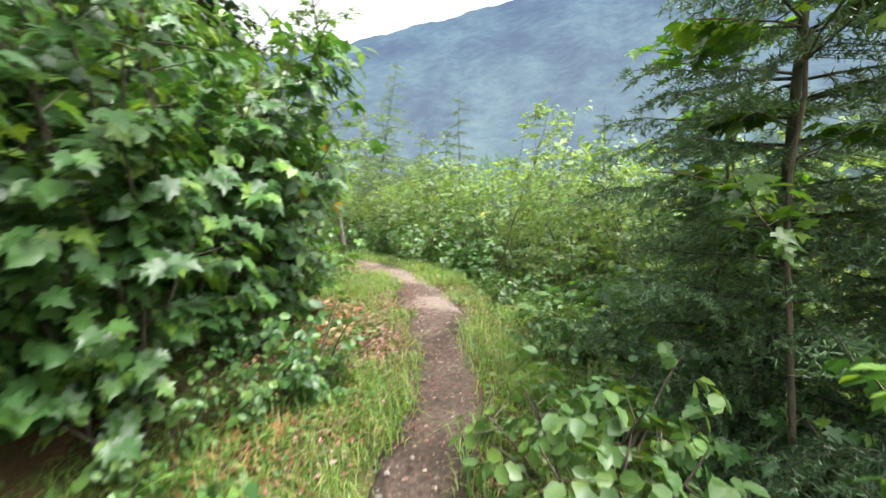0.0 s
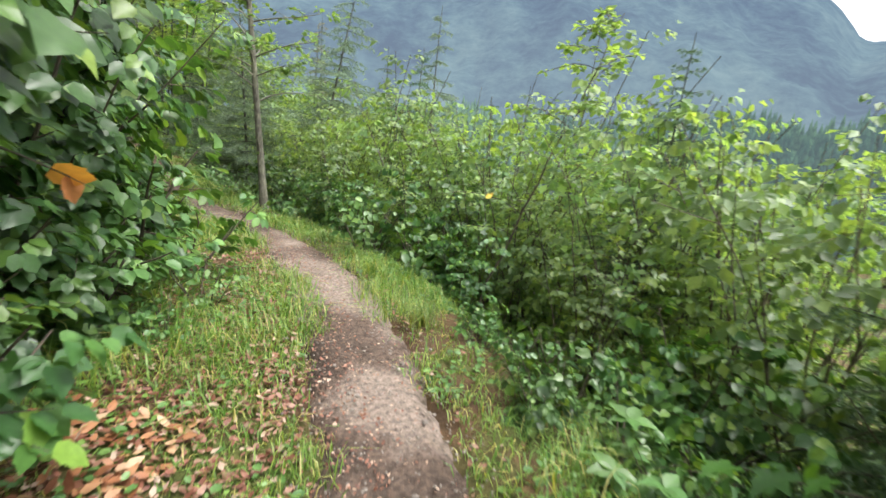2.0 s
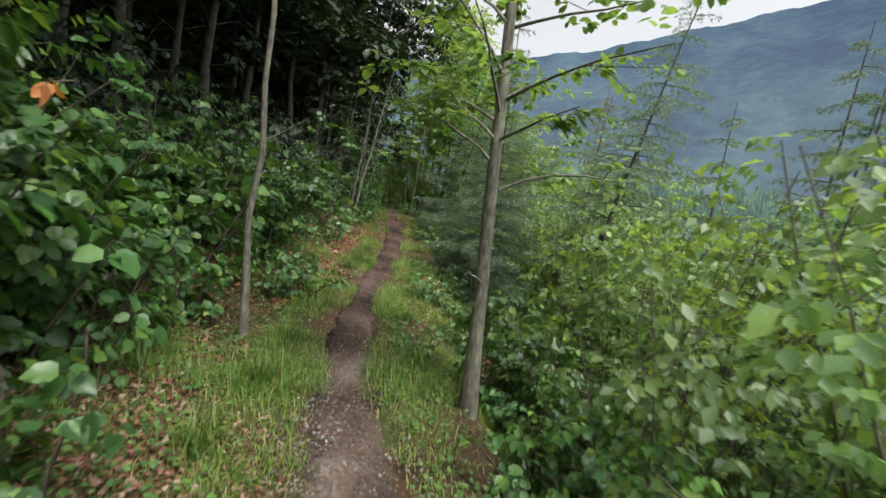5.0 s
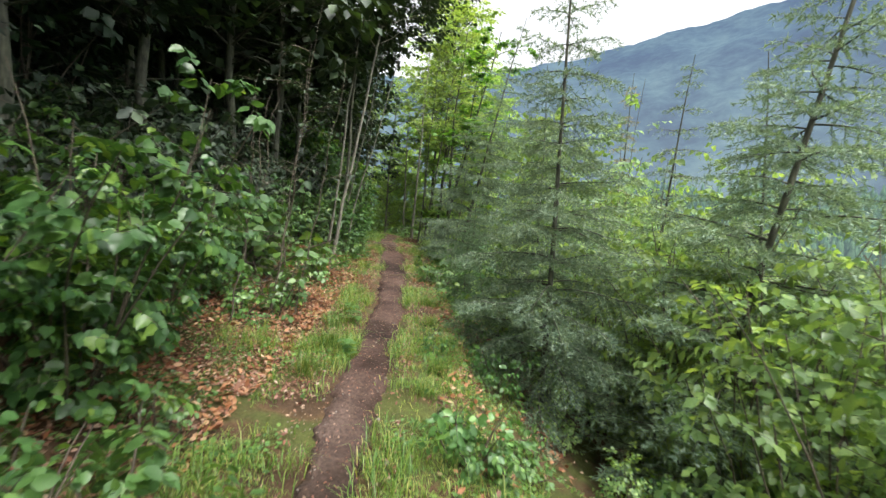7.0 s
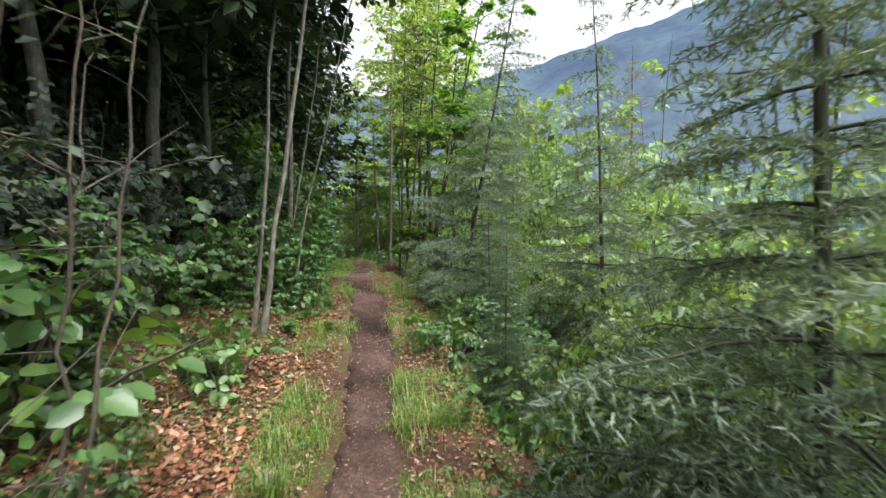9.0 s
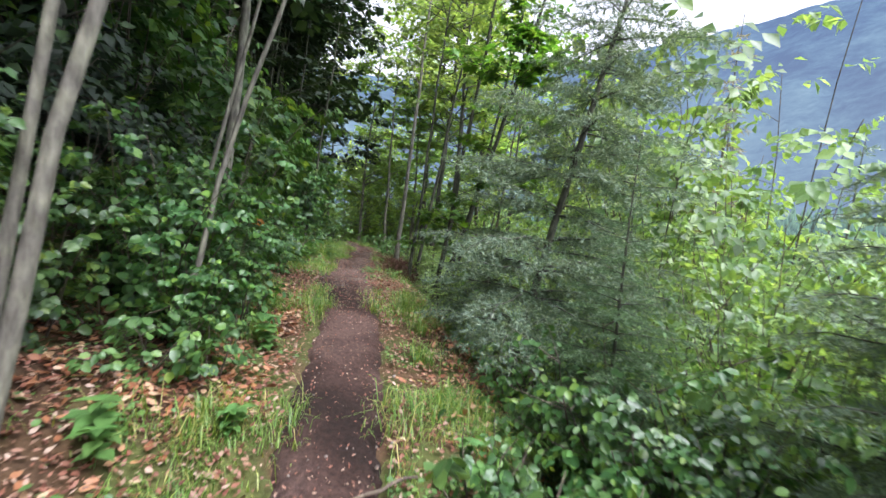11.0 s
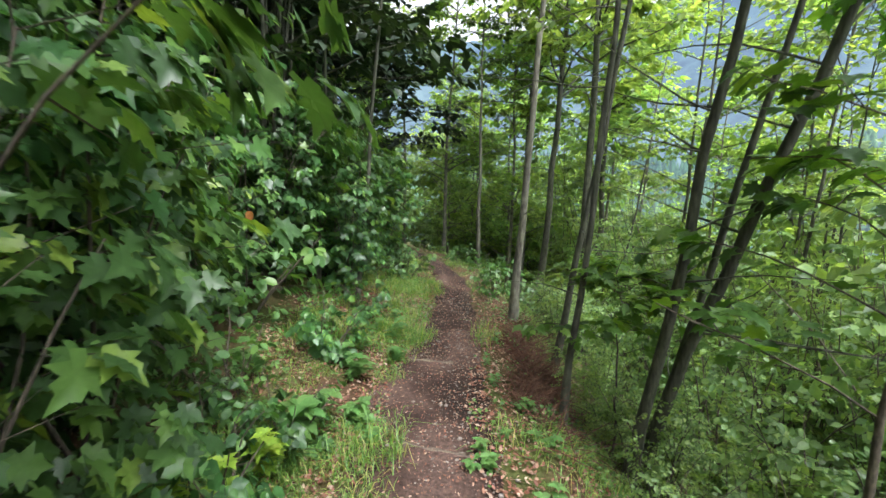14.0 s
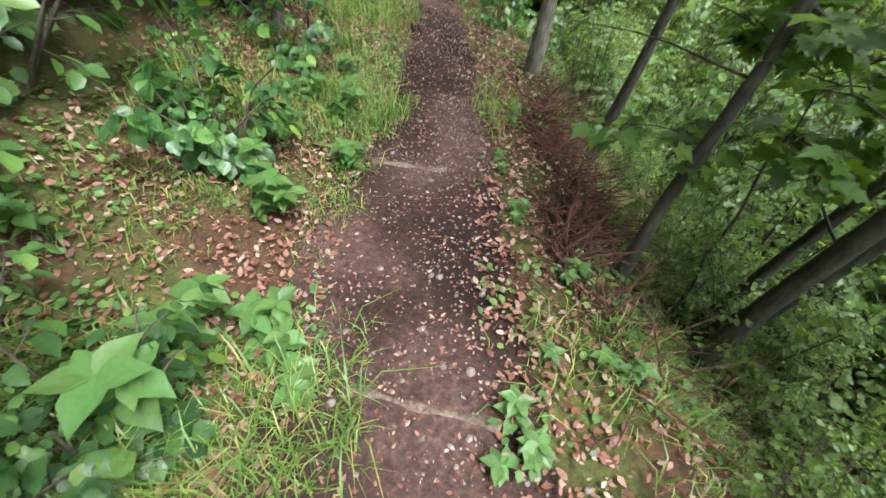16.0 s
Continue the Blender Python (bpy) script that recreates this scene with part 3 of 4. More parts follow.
for x, y, sc in (*((*beside(s, d), sc) for s, d, sc in ((21.2, -1.3, 0.62), (21.7, -1.15, 0.42), (22.3, -1.05, 0.42), (21.0, -1.05, 0.4))), (-6.15, 11.10, 0.85), (-6.70, 11.80, 0.62), (-7.40, 12.60, 0.45)):
    shrub(NEAR[:3], x, y, sc, np.random.default_rng(88), "dense green hazel shrub on the uphill bank", "uphill hazel shrubs")
for k in range(34):
    s = prng.uniform(22, 30)
    x, y = beside(s, prng.uniform(1.35, 2.5))
    shrub(LIGHT, x, y, prng.uniform(0.28, 0.55), prng, "small pale green shrub just below the path", "slope shrubs", name="slope_shrub")
for k in range(34):
    x, y = beside(prng.uniform(3.6, 8.3), prng.uniform(-1.85, -1.3))
    put("low_plant", LOW[prng.integers(2)], ("stemwork", "foliage"), ("", ""), "leafy undergrowth plant on the uphill bank", "plant", stand(x, y, prng.uniform(0, 360), prng.uniform(0.6, 0.95), 0.02), "low plants")
for k in range(20):
    x, y = beside(prng.uniform(1.8, 5.6), prng.uniform(0.65, 1.5))
    put("low_plant", LOW[prng.integers(3)], ("stemwork", "foliage"), ("", ""), "low dark-leaved plant on the valley verge", "plant", stand(x, y, prng.uniform(0, 360), prng.uniform(0.35, 0.6), 0.02), "low plants")
# low plants at the foot of the shrubs
for k in range(150):
    s = prng.uniform(0, 33)
    if prng.random() < 0.6:
        d = prng.uniform(-1.5, -0.75) - (0.25 if 6 < s < 10 or 13 < s < 20 else 0)
    else:
        d = prng.uniform(0.62, 1.5)
        if 22 < s < 29:
            continue
    x, y = beside(s, d)
    put("low_plant", LOW[prng.integers(3)], ("stemwork", "foliage"), ("", ""), "low leafy plant at the foot of the bank", "plant",
        stand(x, y, prng.uniform(0, 360), prng.uniform(0.35, 0.95), 0.02), "low plants")


def spruce_meshes(seed, tall, wide, gap, first, twig_n, needles, mat, droop, length=1.0):
    r = np.random.default_rng(seed)
    trunk = curve((0, 0, 0), (0, 0, 1), tall, 12, 0.012, 0, r)
    limbs, P, D, N, S = [], [], [], [], []
    z = first
    while z < tall * 0.985:
        k = max(3, int(6 * (1 - z / tall) + 2.5))
        a0 = r.uniform(0, 6.28)
        for i in range(k):
            a = a0 + i * 6.283 / k + r.uniform(-0.3, 0.3)
            ln = max(0.12, wide * (1 - z / tall) ** 0.75 * r.uniform(0.6, 1.1))
            p, t = at_curve(trunk, np.array([min(0.999, z / tall + r.uniform(-0.01, 0.01))]))
            br = curve(p[0], (math.cos(a), math.sin(a), 0.25), ln, 6, 0.05, droop, r)
            br[-2:, 2] += ln * 0.05
            limbs.append((br, np.linspace(0.004 + 0.008 * ln, 0.0015, 6)))
            for u in np.linspace(0.15, 1.0, max(3, int(twig_n * ln / wide))):
                q, tt = at_curve(br, np.array([u * 0.999]))
                for sgn in (-1, 1):
                    side = unit(np.cross(tt[0], [0, 0, 1.0])) * sgn
                    tl = ln * 0.42 * (1.08 - u) * r.uniform(0.6, 1.2) + 0.05
                    tip = unit(tt[0] * 0.8 + side + [0, 0, r.uniform(-0.5, -0.05)])
                    n = max(5, int(needles * tl))
                    w = r.uniform(0, 1, n)[:, None]
                    pos = q + tip * tl * w + np.array([[0, 0, -0.25 * tl]]) * w ** 2
                    limbs.append((np.stack([q[0], q[0] + tip * tl + [0, 0, -0.25 * tl]]), [0.0025, 0.001])) if tl > 0.22 else None
                    P.append(pos)
                    D.append(unit(tip * 0.7 + r.normal(0, 0.75, (n, 3))))
                    N.append(r.normal(0, 1, (n, 3)))
                    S.append(length * r.uniform(0.024, 0.046, n))
        z += gap * r.uniform(0.8, 1.2)
    rad = np.linspace(0.0058 * tall + 0.006, 0.004, 12)
    return (raw_mesh("trunk", *tubes([(trunk, rad)], 9), M_BARK_DARK, True), raw_mesh("branchwork", *tubes(limbs, 3), M_BARK_DARK),
            raw_mesh("needles", *blades(np.concatenate(P), np.concatenate(D), np.concatenate(N), np.concatenate(S), NEEDLE), mat))


SPRUCES = [spruce_meshes(61, 5.2, 1.35, 0.2, 0.45, 17, 330, M_NEEDLE, 0.07, 1.1), spruce_meshes(62, 4.4, 1.2, 0.2, 0.2, 16, 330, M_NEEDLE, 0.09, 1.1),
           spruce_meshes(63, 6.0, 1.5, 0.26, 0.6, 18, 215, M_LARCH, 0.10, 1.4), spruce_meshes(64, 5.4, 1.35, 0.26, 0.5, 18, 215, M_LARCH, 0.12, 1.4),
           spruce_meshes(65, 5.4, 1.4, 0.30, 0.3, 11, 90, M_LARCH, 0.10, 1.7),
           spruce_meshes(66, 6.0, 1.0, 0.26, 0.6, 12, 120, M_FADED, 0.16, 1.6)]
TREE_PARTS = ("trunk", "branchwork", "needles")


def spruce(kind, x, y, scale, label, turn=0.0, top=None, group="slope conifers", lean=(0.0, 0.0)):
    g = ground_at(x, y)
    if top is not None:
        scale = (top - g) / (5.2, 4.4, 6.0, 5.4, 5.4, 6.0)[kind]
    put("spruce" if kind < 2 else "larch", SPRUCES[kind], TREE_PARTS, ("", "", ""), label, "tree", stand(x, y, turn, scale, 0.05, *lean), group)


spruce(0, 1.85, 2.45, 1.0, "dark young spruce close beside the path", 40, 5.4)
spruce(1, 2.45, 1.6, 1.0, "dense dark spruce close beside the path", 190, 4.0)
spruce(1, 2.6, 4.1, 1.0, "dark green young spruce below the path", 110, 3.2)
spruce(0, 2.47, 6.95, 1.0, "small green spruce among slope shrubs", 10, 2.9)
spruce(1, -0.12, 12.5, 1.0, "slim young spruce rising from slope shrubs", 75, 3.7)
spruce(2, 0.54, 14.8, 1.0, "tall thin larch rising above the slope shrubs", 20, 5.4)
spruce(1, 1.5, 10.4, 1.0, "young spruce among the slope shrubs", 205, 2.6)
spruce(3, -4.36, 15.1, 1.0, "sparse larch with drooping dark branches by the path", 0, 6.0)
spruce(2, -2.8, 15.0, 1.0, "dark leaning larch with long drooping branches", 0, 7.0, lean=(-4, 8))
spruce(4, -1.9, 17.4, 1.0, "young larch on the slope below the path", 50, 4.7)
spruce(3, -0.7, 15.8, 1.0, "young larch on the slope below the path", 140, 4.3)
spruce(4, -3.4, 18.6, 1.0, "young larch on the slope below the path", 210, 5.2)
spruce(3, -5.44, 18.5, 1.0, "sparse leaning larch on the slope", 60, 5.2)
spruce(2, -8.1, 20.12, 1.0, "dark leaning larch with long bare lower branches", 0, 7.5, lean=(-4, 7))
spruce(1, -6.2, 16.7, 1.0, "young bushy spruce just below the path", 33, 2.3)
spruce(5, -5.35, 31.0, 1.0, "pale yellowing larch standing in the slope growth", 40, 9.0)
spruce(0, -7.1, 18.9, 1.0, "bushy dark spruce below the path", 160, 2.9)
for k in range(14):
    x, y = on_path(np.array([prng.uniform(2, 42)]), np.array([prng.uniform(6, 24)]))
    spruce(4, float(x[0]), float(y[0]), prng.uniform(0.9, 1.7), "young conifer farther down the slope", prng.uniform(0, 360))


def tree_meshes(seed, trunk_pts, radius, crown_from, limbs_n, twigs, per, leaf, template, reach, bark, mat, bare=0):
    """A slim broadleaf tree along a given trunk line: trunk, limbs, crown; some bare dead branches lower down."""
    r = np.random.default_rng(seed)
    n = 14
    u = np.linspace(0, 1, n)
    pts = at_curve(np.asarray(trunk_pts, float), np.minimum(u, 0.9999))[0]
    pts[1:-1] += r.normal(0, 0.018, (n - 2, 3)) * [1, 1, 0]
    rad = radius * (1.25 * np.exp(-u * 25) * 0.4 + 1 - 0.8 * u)
    wood, br = [], []
    for i in range(limbs_n):
        v = r.uniform(crown_from, 1.0)
        p, t = at_curve(pts, np.array([min(v, 0.999)]))
        a = r.uniform(0, 6.283)
        ln = reach * r.uniform(0.5, 1.1) * (1.15 - 0.6 * v)
        lb = curve(p[0], (math.cos(a), math.sin(a), 0.55), ln, 6, 0.12, 0.06, r)
        wood.append((lb, np.linspace(0.3 * radius, 0.004, 6)))
        for j in range(twigs):
            q, tt = at_curve(lb, np.array([r.uniform(0.25, 0.999)]))
            b = r.uniform(0, 6.283)
            tw = curve(q[0], unit(np.array([math.cos(b), math.sin(b), 0.1]) + 0.6 * tt[0]), ln * r.uniform(0.25, 0.5), 4, 0.15, 0.1, r)
            if j % 2:
                wood.append((tw[[0, 3]], [0.005, 0.002]))
            br.append(tw)
    for i in range(bare):
        p, t = at_curve(pts, np.array([r.uniform(0.12, crown_from + 0.1)]))
        a = r.uniform(0, 6.283)
        wood.append((curve(p[0], (math.cos(a), math.sin(a), r.uniform(0.0, 0.6)), r.uniform(0.5, 1.3), 6, 0.09, 0.01, r), np.linspace(0.16 * radius + 0.003, 0.002, 6)))
    return (raw_mesh("trunk", *tubes([(pts, rad)], 10), bark, True), raw_mesh("branchwork", *tubes(wood, 3), bark),
            raw_mesh("crown", *blades(*leaf_spray(br, per, leaf, r, 0.2), template), mat))


def line_tree(seed, base, upper, radius, total, label, bark=M_BARK, crown_from=0.5, bare=4, limbs_n=20, leafs=M_WOOD_LEAF, leaf=0.12, per=11, reach=2.1):
    """A tree whose trunk runs through two points, from the soil up to a total length."""
    b, u = np.array(base, float), np.array(upper, float)
    d = unit(u - b)
    foot = b.copy()
    for _ in range(12):
        foot = b + d * ((ground_at(foot[0], foot[1]) - 0.06 - b[2]) / d[2])
    top = foot + d * total
    mid = foot + d * total * 0.55
    bend = np.array([d[0], d[1], 0]) * -0.1 * total
    m = tree_meshes(seed, [foot * 0, mid - foot, (top - foot) + bend * 0.5], radius, crown_from, limbs_n, 7, per, leaf, LOBED if leafs is M_MAPLE else FOLD if leafs in (M_WOOD_LEAF, M_SHADED_LEAF, M_CANOPY) else OVAL, reach, bark, leafs, bare)
    put("tree", m, ("trunk", "branchwork", "crown"), ("", "", ""), label, "tree", pose(*foot), "slim trail trees")


line_tree(71, (-2.39, 9.99, 0.76), (-2.5, 9.95, 3.43), 0.055, 7.0, "slim grey-barked tree close beside the path", crown_from=0.22, bare=1, limbs_n=36, leafs=M_SLOPE_LEAF, leaf=0.075, per=13, reach=1.15)
line_tree(72, (-4.35, 9.5, 2.3), (-4.35, 9.5, 3.07), 0.03, 6.5, "thin pale stem among the hazels", crown_from=0.6, leafs=M_SHADED_LEAF)
line_tree(73, (-12.39, 24.81, 0.74), (-12.26, 24.87, 4.69), 0.055, 8.5, "slim grey trunk at the edge of the path", M_BARK, 0.42, limbs_n=11, leafs=M_SLOPE_LEAF, leaf=0.10, per=8)
line_tree(74, (-11.52, 24.31, 0.94), (-11.25, 24.4, 3.31), 0.04, 8.0, "slim dark trunk leaning over the slope", M_BARK_DARK, 0.45, limbs_n=11, leafs=M_SLOPE_LEAF, leaf=0.10, per=8)
line_tree(75, (-10.94, 22.97, 1.09), (-10.81, 23.01, 3.79), 0.03, 7.5, "thin dark trunk on the path's edge", M_BARK_DARK, 0.45, limbs_n=11, leafs=M_SLOPE_LEAF, leaf=0.10, per=8)
line_tree(76, (-10.36, 22.94, 0.72), (-10.01, 22.98, 4.01), 0.046, 8.0, "leaning dark trunk with bare side branches", M_BARK_DARK, 0.45, 7, limbs_n=11, leafs=M_SLOPE_LEAF, leaf=0.10, per=8)
line_tree(77, (-10.05, 23.15, 1.72), (-9.49, 23.15, 3.84), 0.052, 8.0, "strongly leaning dark trunk with bare branches", M_BARK_DARK, 0.4, 9, leafs=M_MAPLE)
line_tree(78, (-10.15, 23.5, 1.5), (-9.75, 23.5, 4.0), 0.036, 8.0, "dark leaning trunk behind others on the slope", M_BARK_DARK, 0.5, 6, limbs_n=11, leafs=M_SLOPE_LEAF, leaf=0.10, per=8)
line_tree(79, (-15.96, 29.73, 0.5), (-16.0, 29.7, 3.46), 0.06, 8.0, "thin straight trunk farther along the path", M_BARK, 0.5)
line_tree(80, (-9.07, 16.62, 1.52), (-8.9, 16.88, 3.36), 0.034, 8.0, "pale grey forked trunk on the uphill bank", M_BARK, 0.5, 0, leafs=M_SHADED_LEAF)
line_tree(81, (-9.25, 16.62, 1.64), (-9.16, 16.77, 3.36), 0.027, 7.5, "pale grey trunk on the uphill bank", M_BARK, 0.5, 0, leafs=M_SHADED_LEAF)
line_tree(82, (-9.69, 17.87, 2.03), (-9.36, 18.21, 3.99), 0.02, 7.0, "thin pale leaning stem in the undergrowth", M_BARK, 0.6, 1, leafs=M_SHADED_LEAF)
line_tree(83, (-10.12, 18.09, 1.99), (-9.86, 18.38, 4.13), 0.018, 7.0, "thin leaning stem in the undergrowth", M_BARK, 0.6, 1, leafs=M_SHADED_LEAF)
line_tree(84, (-10.78, 18.79, 2.17), (-10.76, 18.83, 3.44), 0.052, 8.0, "smooth pale trunk behind the shrubs", M_BARK, 0.5, 1, leafs=M_SHADED_LEAF)
line_tree(85, (1.05, 6.65, 1.0), (1.45, 6.5, 2.1), 0.014, 3.2, "thin leaning sapling with light green leaves", M_TWIG, 0.3, 0, 14, M_SLOPE_LEAF, 0.06, 7, 0.7)
line_tree(86, (2.0, 3.1, 1.2), (2.1, 3.1, 2.2), 0.02, 3.4, "young maple with bright green lobed leaves", M_TWIG, 0.25, 0, 16, M_MAPLE, 0.11, 5, 0.9)
line_tree(87, (1.55, 1.9, 1.2), (1.6, 1.95, 2.2), 0.018, 4.0, "young maple with bright green lobed leaves beside a spruce", M_TWIG, 0.35, 0, 14, M_MAPLE, 0.10, 5, 0.9)
line_tree(88, (-9.2, 22.4, 1.2), (-9.1, 22.5, 3.0), 0.025, 5.0, "young maple with bright green leaves on the slope", M_TWIG, 0.3, 1, 18, M_MAPLE, 0.13, 5, 1.3)
line_tree(89, (-10.6, 23.25, 0.9), (-10.66, 23.3, 1.9), 0.012, 1.9, "small maple sapling with bright green leaves between dark trunks", M_TWIG, 0.5, 0, 14, M_MAPLE, 0.10, 5, 0.8)
trng = np.random.default_rng(303)
# a thicket of thin poles uphill
for k in range(14):
    x, y = -14.3 + trng.uniform(-0.8, 0.5), 22.9 + trng.uniform(-0.7, 0.7)
    z = ground_at(x, y)
    line_tree(400 + k, (x, y, z), (x + trng.uniform(-0.1, 0.35), y + trng.uniform(-0.1, 0.2), z + 3), trng.uniform(0.018, 0.032), 7.0,
              "thin dark pole of a dense sapling thicket", M_BARK_DARK, 0.6, 3, 7, M_SHADED_LEAF, per=7)
# thin poles beyond the bend on the slope side
for k in range(9):
    x, y = -10.8 + trng.uniform(-2.6, 3.5), 28.0 + trng.uniform(-2.5, 4)
    z = ground_at(x, y)
    line_tree(440 + k, (x, y, z), (x + trng.uniform(-0.1, 0.4), y + trng.uniform(-0.1, 0.2), z + 3), trng.uniform(0.03, 0.055), 8.5,
              "slim dark trunk among trees below the path", M_BARK_DARK, 0.5, 5, 12, M_CANOPY)

# the dark wood uphill: a few trees, copied; WOOD leaves have the shade in their colour
WOOD = [tree_meshes(501 + i, [(0, 0, 0), (0.1, 0.05, 4), (0.3, -0.1, 8.5 + i)], 0.085, 0.3, 34, 8, 9, 0.27, FOLD, 3.1, M_BARK_DARK, M_SHADED_LEAF, 6) for i in range(3)]
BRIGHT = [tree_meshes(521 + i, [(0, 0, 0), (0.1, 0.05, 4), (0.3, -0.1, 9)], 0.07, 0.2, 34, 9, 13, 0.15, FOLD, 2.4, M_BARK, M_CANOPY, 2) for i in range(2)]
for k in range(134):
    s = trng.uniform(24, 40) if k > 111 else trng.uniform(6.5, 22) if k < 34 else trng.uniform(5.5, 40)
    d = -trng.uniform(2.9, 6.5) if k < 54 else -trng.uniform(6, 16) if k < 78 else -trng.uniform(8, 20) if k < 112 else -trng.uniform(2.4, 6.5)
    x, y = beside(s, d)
    # BRIGHT and WOOD: the same wood with lit and with shaded leaf colours
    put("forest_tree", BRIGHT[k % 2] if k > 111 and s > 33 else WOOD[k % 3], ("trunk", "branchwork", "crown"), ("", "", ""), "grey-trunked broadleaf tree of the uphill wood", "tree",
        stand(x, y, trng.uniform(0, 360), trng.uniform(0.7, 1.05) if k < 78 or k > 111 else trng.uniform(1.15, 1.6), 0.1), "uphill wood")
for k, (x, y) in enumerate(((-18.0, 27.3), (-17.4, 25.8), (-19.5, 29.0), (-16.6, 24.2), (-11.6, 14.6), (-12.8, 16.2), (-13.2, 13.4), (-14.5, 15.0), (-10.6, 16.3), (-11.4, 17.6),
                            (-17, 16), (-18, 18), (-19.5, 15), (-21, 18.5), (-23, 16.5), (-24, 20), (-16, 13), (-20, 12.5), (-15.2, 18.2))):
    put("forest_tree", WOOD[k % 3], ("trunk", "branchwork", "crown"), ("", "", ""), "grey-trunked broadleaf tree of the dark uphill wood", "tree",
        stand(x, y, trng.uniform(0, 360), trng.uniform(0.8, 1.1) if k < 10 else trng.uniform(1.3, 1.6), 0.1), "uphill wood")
for k in range(16):
    shrub(DEEP, trng.uniform(-12.4, -9.2), trng.uniform(12.4, 15.6), trng.uniform(0.5, 0.85), trng, "green shrub at the edge of the wood, darkened by painted shade", "uphill hazel shrubs")
for k in range(14):
    x, y = -20 + trng.uniform(-6, 4.5), 34.5 + trng.uniform(-4, 7)
    put("forest_tree", BRIGHT[k % 2], ("trunk", "branchwork", "crown"), ("", "", ""), "broadleaf tree of the wood below the path", "tree",
        stand(x, y, trng.uniform(0, 360), trng.uniform(0.8, 1.25), 0.1), "downhill wood")

for k in range(20):
    x, y = beside(trng.uniform(25, 42), trng.uniform(5.0, 13))
    if x > -8.5:
        continue
    put("forest_tree", BRIGHT[k % 2], ("trunk", "branchwork", "crown"), ("", "", ""), "light green broadleaf tree on the slope below the path", "tree",
        stand(x, y, trng.uniform(0, 360), float(np.clip((trng.uniform(5, 9) - ground_at(x, y)) / 9.5, 0.7, 1.7)), 0.1), "bright slope trees")

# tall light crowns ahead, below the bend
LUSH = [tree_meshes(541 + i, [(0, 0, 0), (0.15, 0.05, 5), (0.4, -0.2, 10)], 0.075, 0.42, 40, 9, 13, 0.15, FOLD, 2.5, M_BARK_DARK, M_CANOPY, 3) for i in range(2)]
for k, (x, y, top) in enumerate(((-12.6, 28.6, 12), (-14.6, 31.0, 13), (-16.2, 33.0, 13.5), (-13.6, 33.5, 12))):
    put("forest_tree", LUSH[k % 2], ("trunk", "branchwork", "crown"), ("", "", ""), "tall light green broadleaf tree below the bend", "tree",
        stand(x, y, trng.uniform(0, 360), float((top - ground_at(x, y)) / 10), 0.1), "bright slope trees")
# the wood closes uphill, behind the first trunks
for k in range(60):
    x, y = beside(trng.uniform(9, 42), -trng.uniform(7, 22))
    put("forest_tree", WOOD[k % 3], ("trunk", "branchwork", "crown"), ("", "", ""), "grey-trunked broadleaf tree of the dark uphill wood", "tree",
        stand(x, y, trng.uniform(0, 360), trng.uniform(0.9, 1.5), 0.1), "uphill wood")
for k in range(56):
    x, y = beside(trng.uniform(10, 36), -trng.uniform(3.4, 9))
    shrub(DEEP, x, y, trng.uniform(0.8, 1.6), trng, "green shrub in the wood, darkened by painted shade", "uphill hazel shrubs")

# ---- ground cover ----
grng = np.random.default_rng(909)


def strewn(n, s0, s1, d0, d1):
    s, d = grng.uniform(s0, s1, n), grng.uniform(d0, d1, n)
    x, y = on_path(s, d)
    return s, d, x, y, height(x, y)


def grass_blades(p, ln):
    """Bent blades of grass at given places, of given lengths."""
    m = len(p)
    a = grng.uniform(0, 6.283, m)
    out_d = np.stack([np.cos(a), np.sin(a), 0 * a], 1)
    side = np.stack([-np.sin(a), np.cos(a), 0 * a], 1)
    lean = grng.uniform(0.4, 1.35, m)[:, None]
    w = grng.uniform(0.0018, 0.004, m)[:, None]
    b = p - [0, 0, 0.01]
    L = ln[:, None]
    mid = b + L * (0.55 * np.array([[0, 0, 1.0]]) + 0.25 * lean * out_d)
    tip = b + L * ((0.95 - 0.45 * lean) * np.array([[0, 0, 1.0]]) + 0.85 * lean * out_d)
    v = np.stack([b - side * w, b + side * w, mid - side * w * 0.8, mid + side * w * 0.8, tip], 1).reshape(-1, 3)
    return v, (np.array([(0, 1, 3), (0, 3, 2), (2, 3, 4)])[None] + (np.arange(m) * 5)[:, None, None]).reshape(-1, 3)


def grass_field(n):
    out = []
    for d0, d1, share in ((-1.5, -0.13, 0.55), (0.13, 1.6, 0.45)):
        s, d, x, y, z = strewn(int(n * share), -0.5, 34, d0, d1)
        tuft = np.sin(x * 5.1 + 1) * np.sin(y * 4.3) + np.sin(x * 2.2 - y * 1.7) + 0.7 * np.sin(x * 11 + 2 * np.sin(y * 3)) * np.sin(y * 9.7)
        thin = np.clip((0.34 - np.abs(d)) * 9, 0, 2) + np.where((s > 11) & (s < 21) & (d < -0.75), 1.6, 0)
        edge = np.where((s > 23.4) & (d > 0) & (d < 1.0), 1.6, np.where(s > 22.5, -0.45, np.where(s > 17, 0.3, np.where(d > 0, -0.9, np.where(s < 11, -0.95, -0.5)))))
        keep = tuft + grng.normal(0, 0.5, len(s)) > edge + thin
        out.append(np.stack([x, y, z, 0.75 + 0.35 * np.clip(tuft, -0.6, 2.2)], 1)[keep])
    p = np.concatenate(out)
    m = len(p)
    return grass_blades(p[:, :3], grng.uniform(0.05, 0.16, m) * p[:, 3] * (1 + 0.9 * (grng.random(m) > 0.88)))


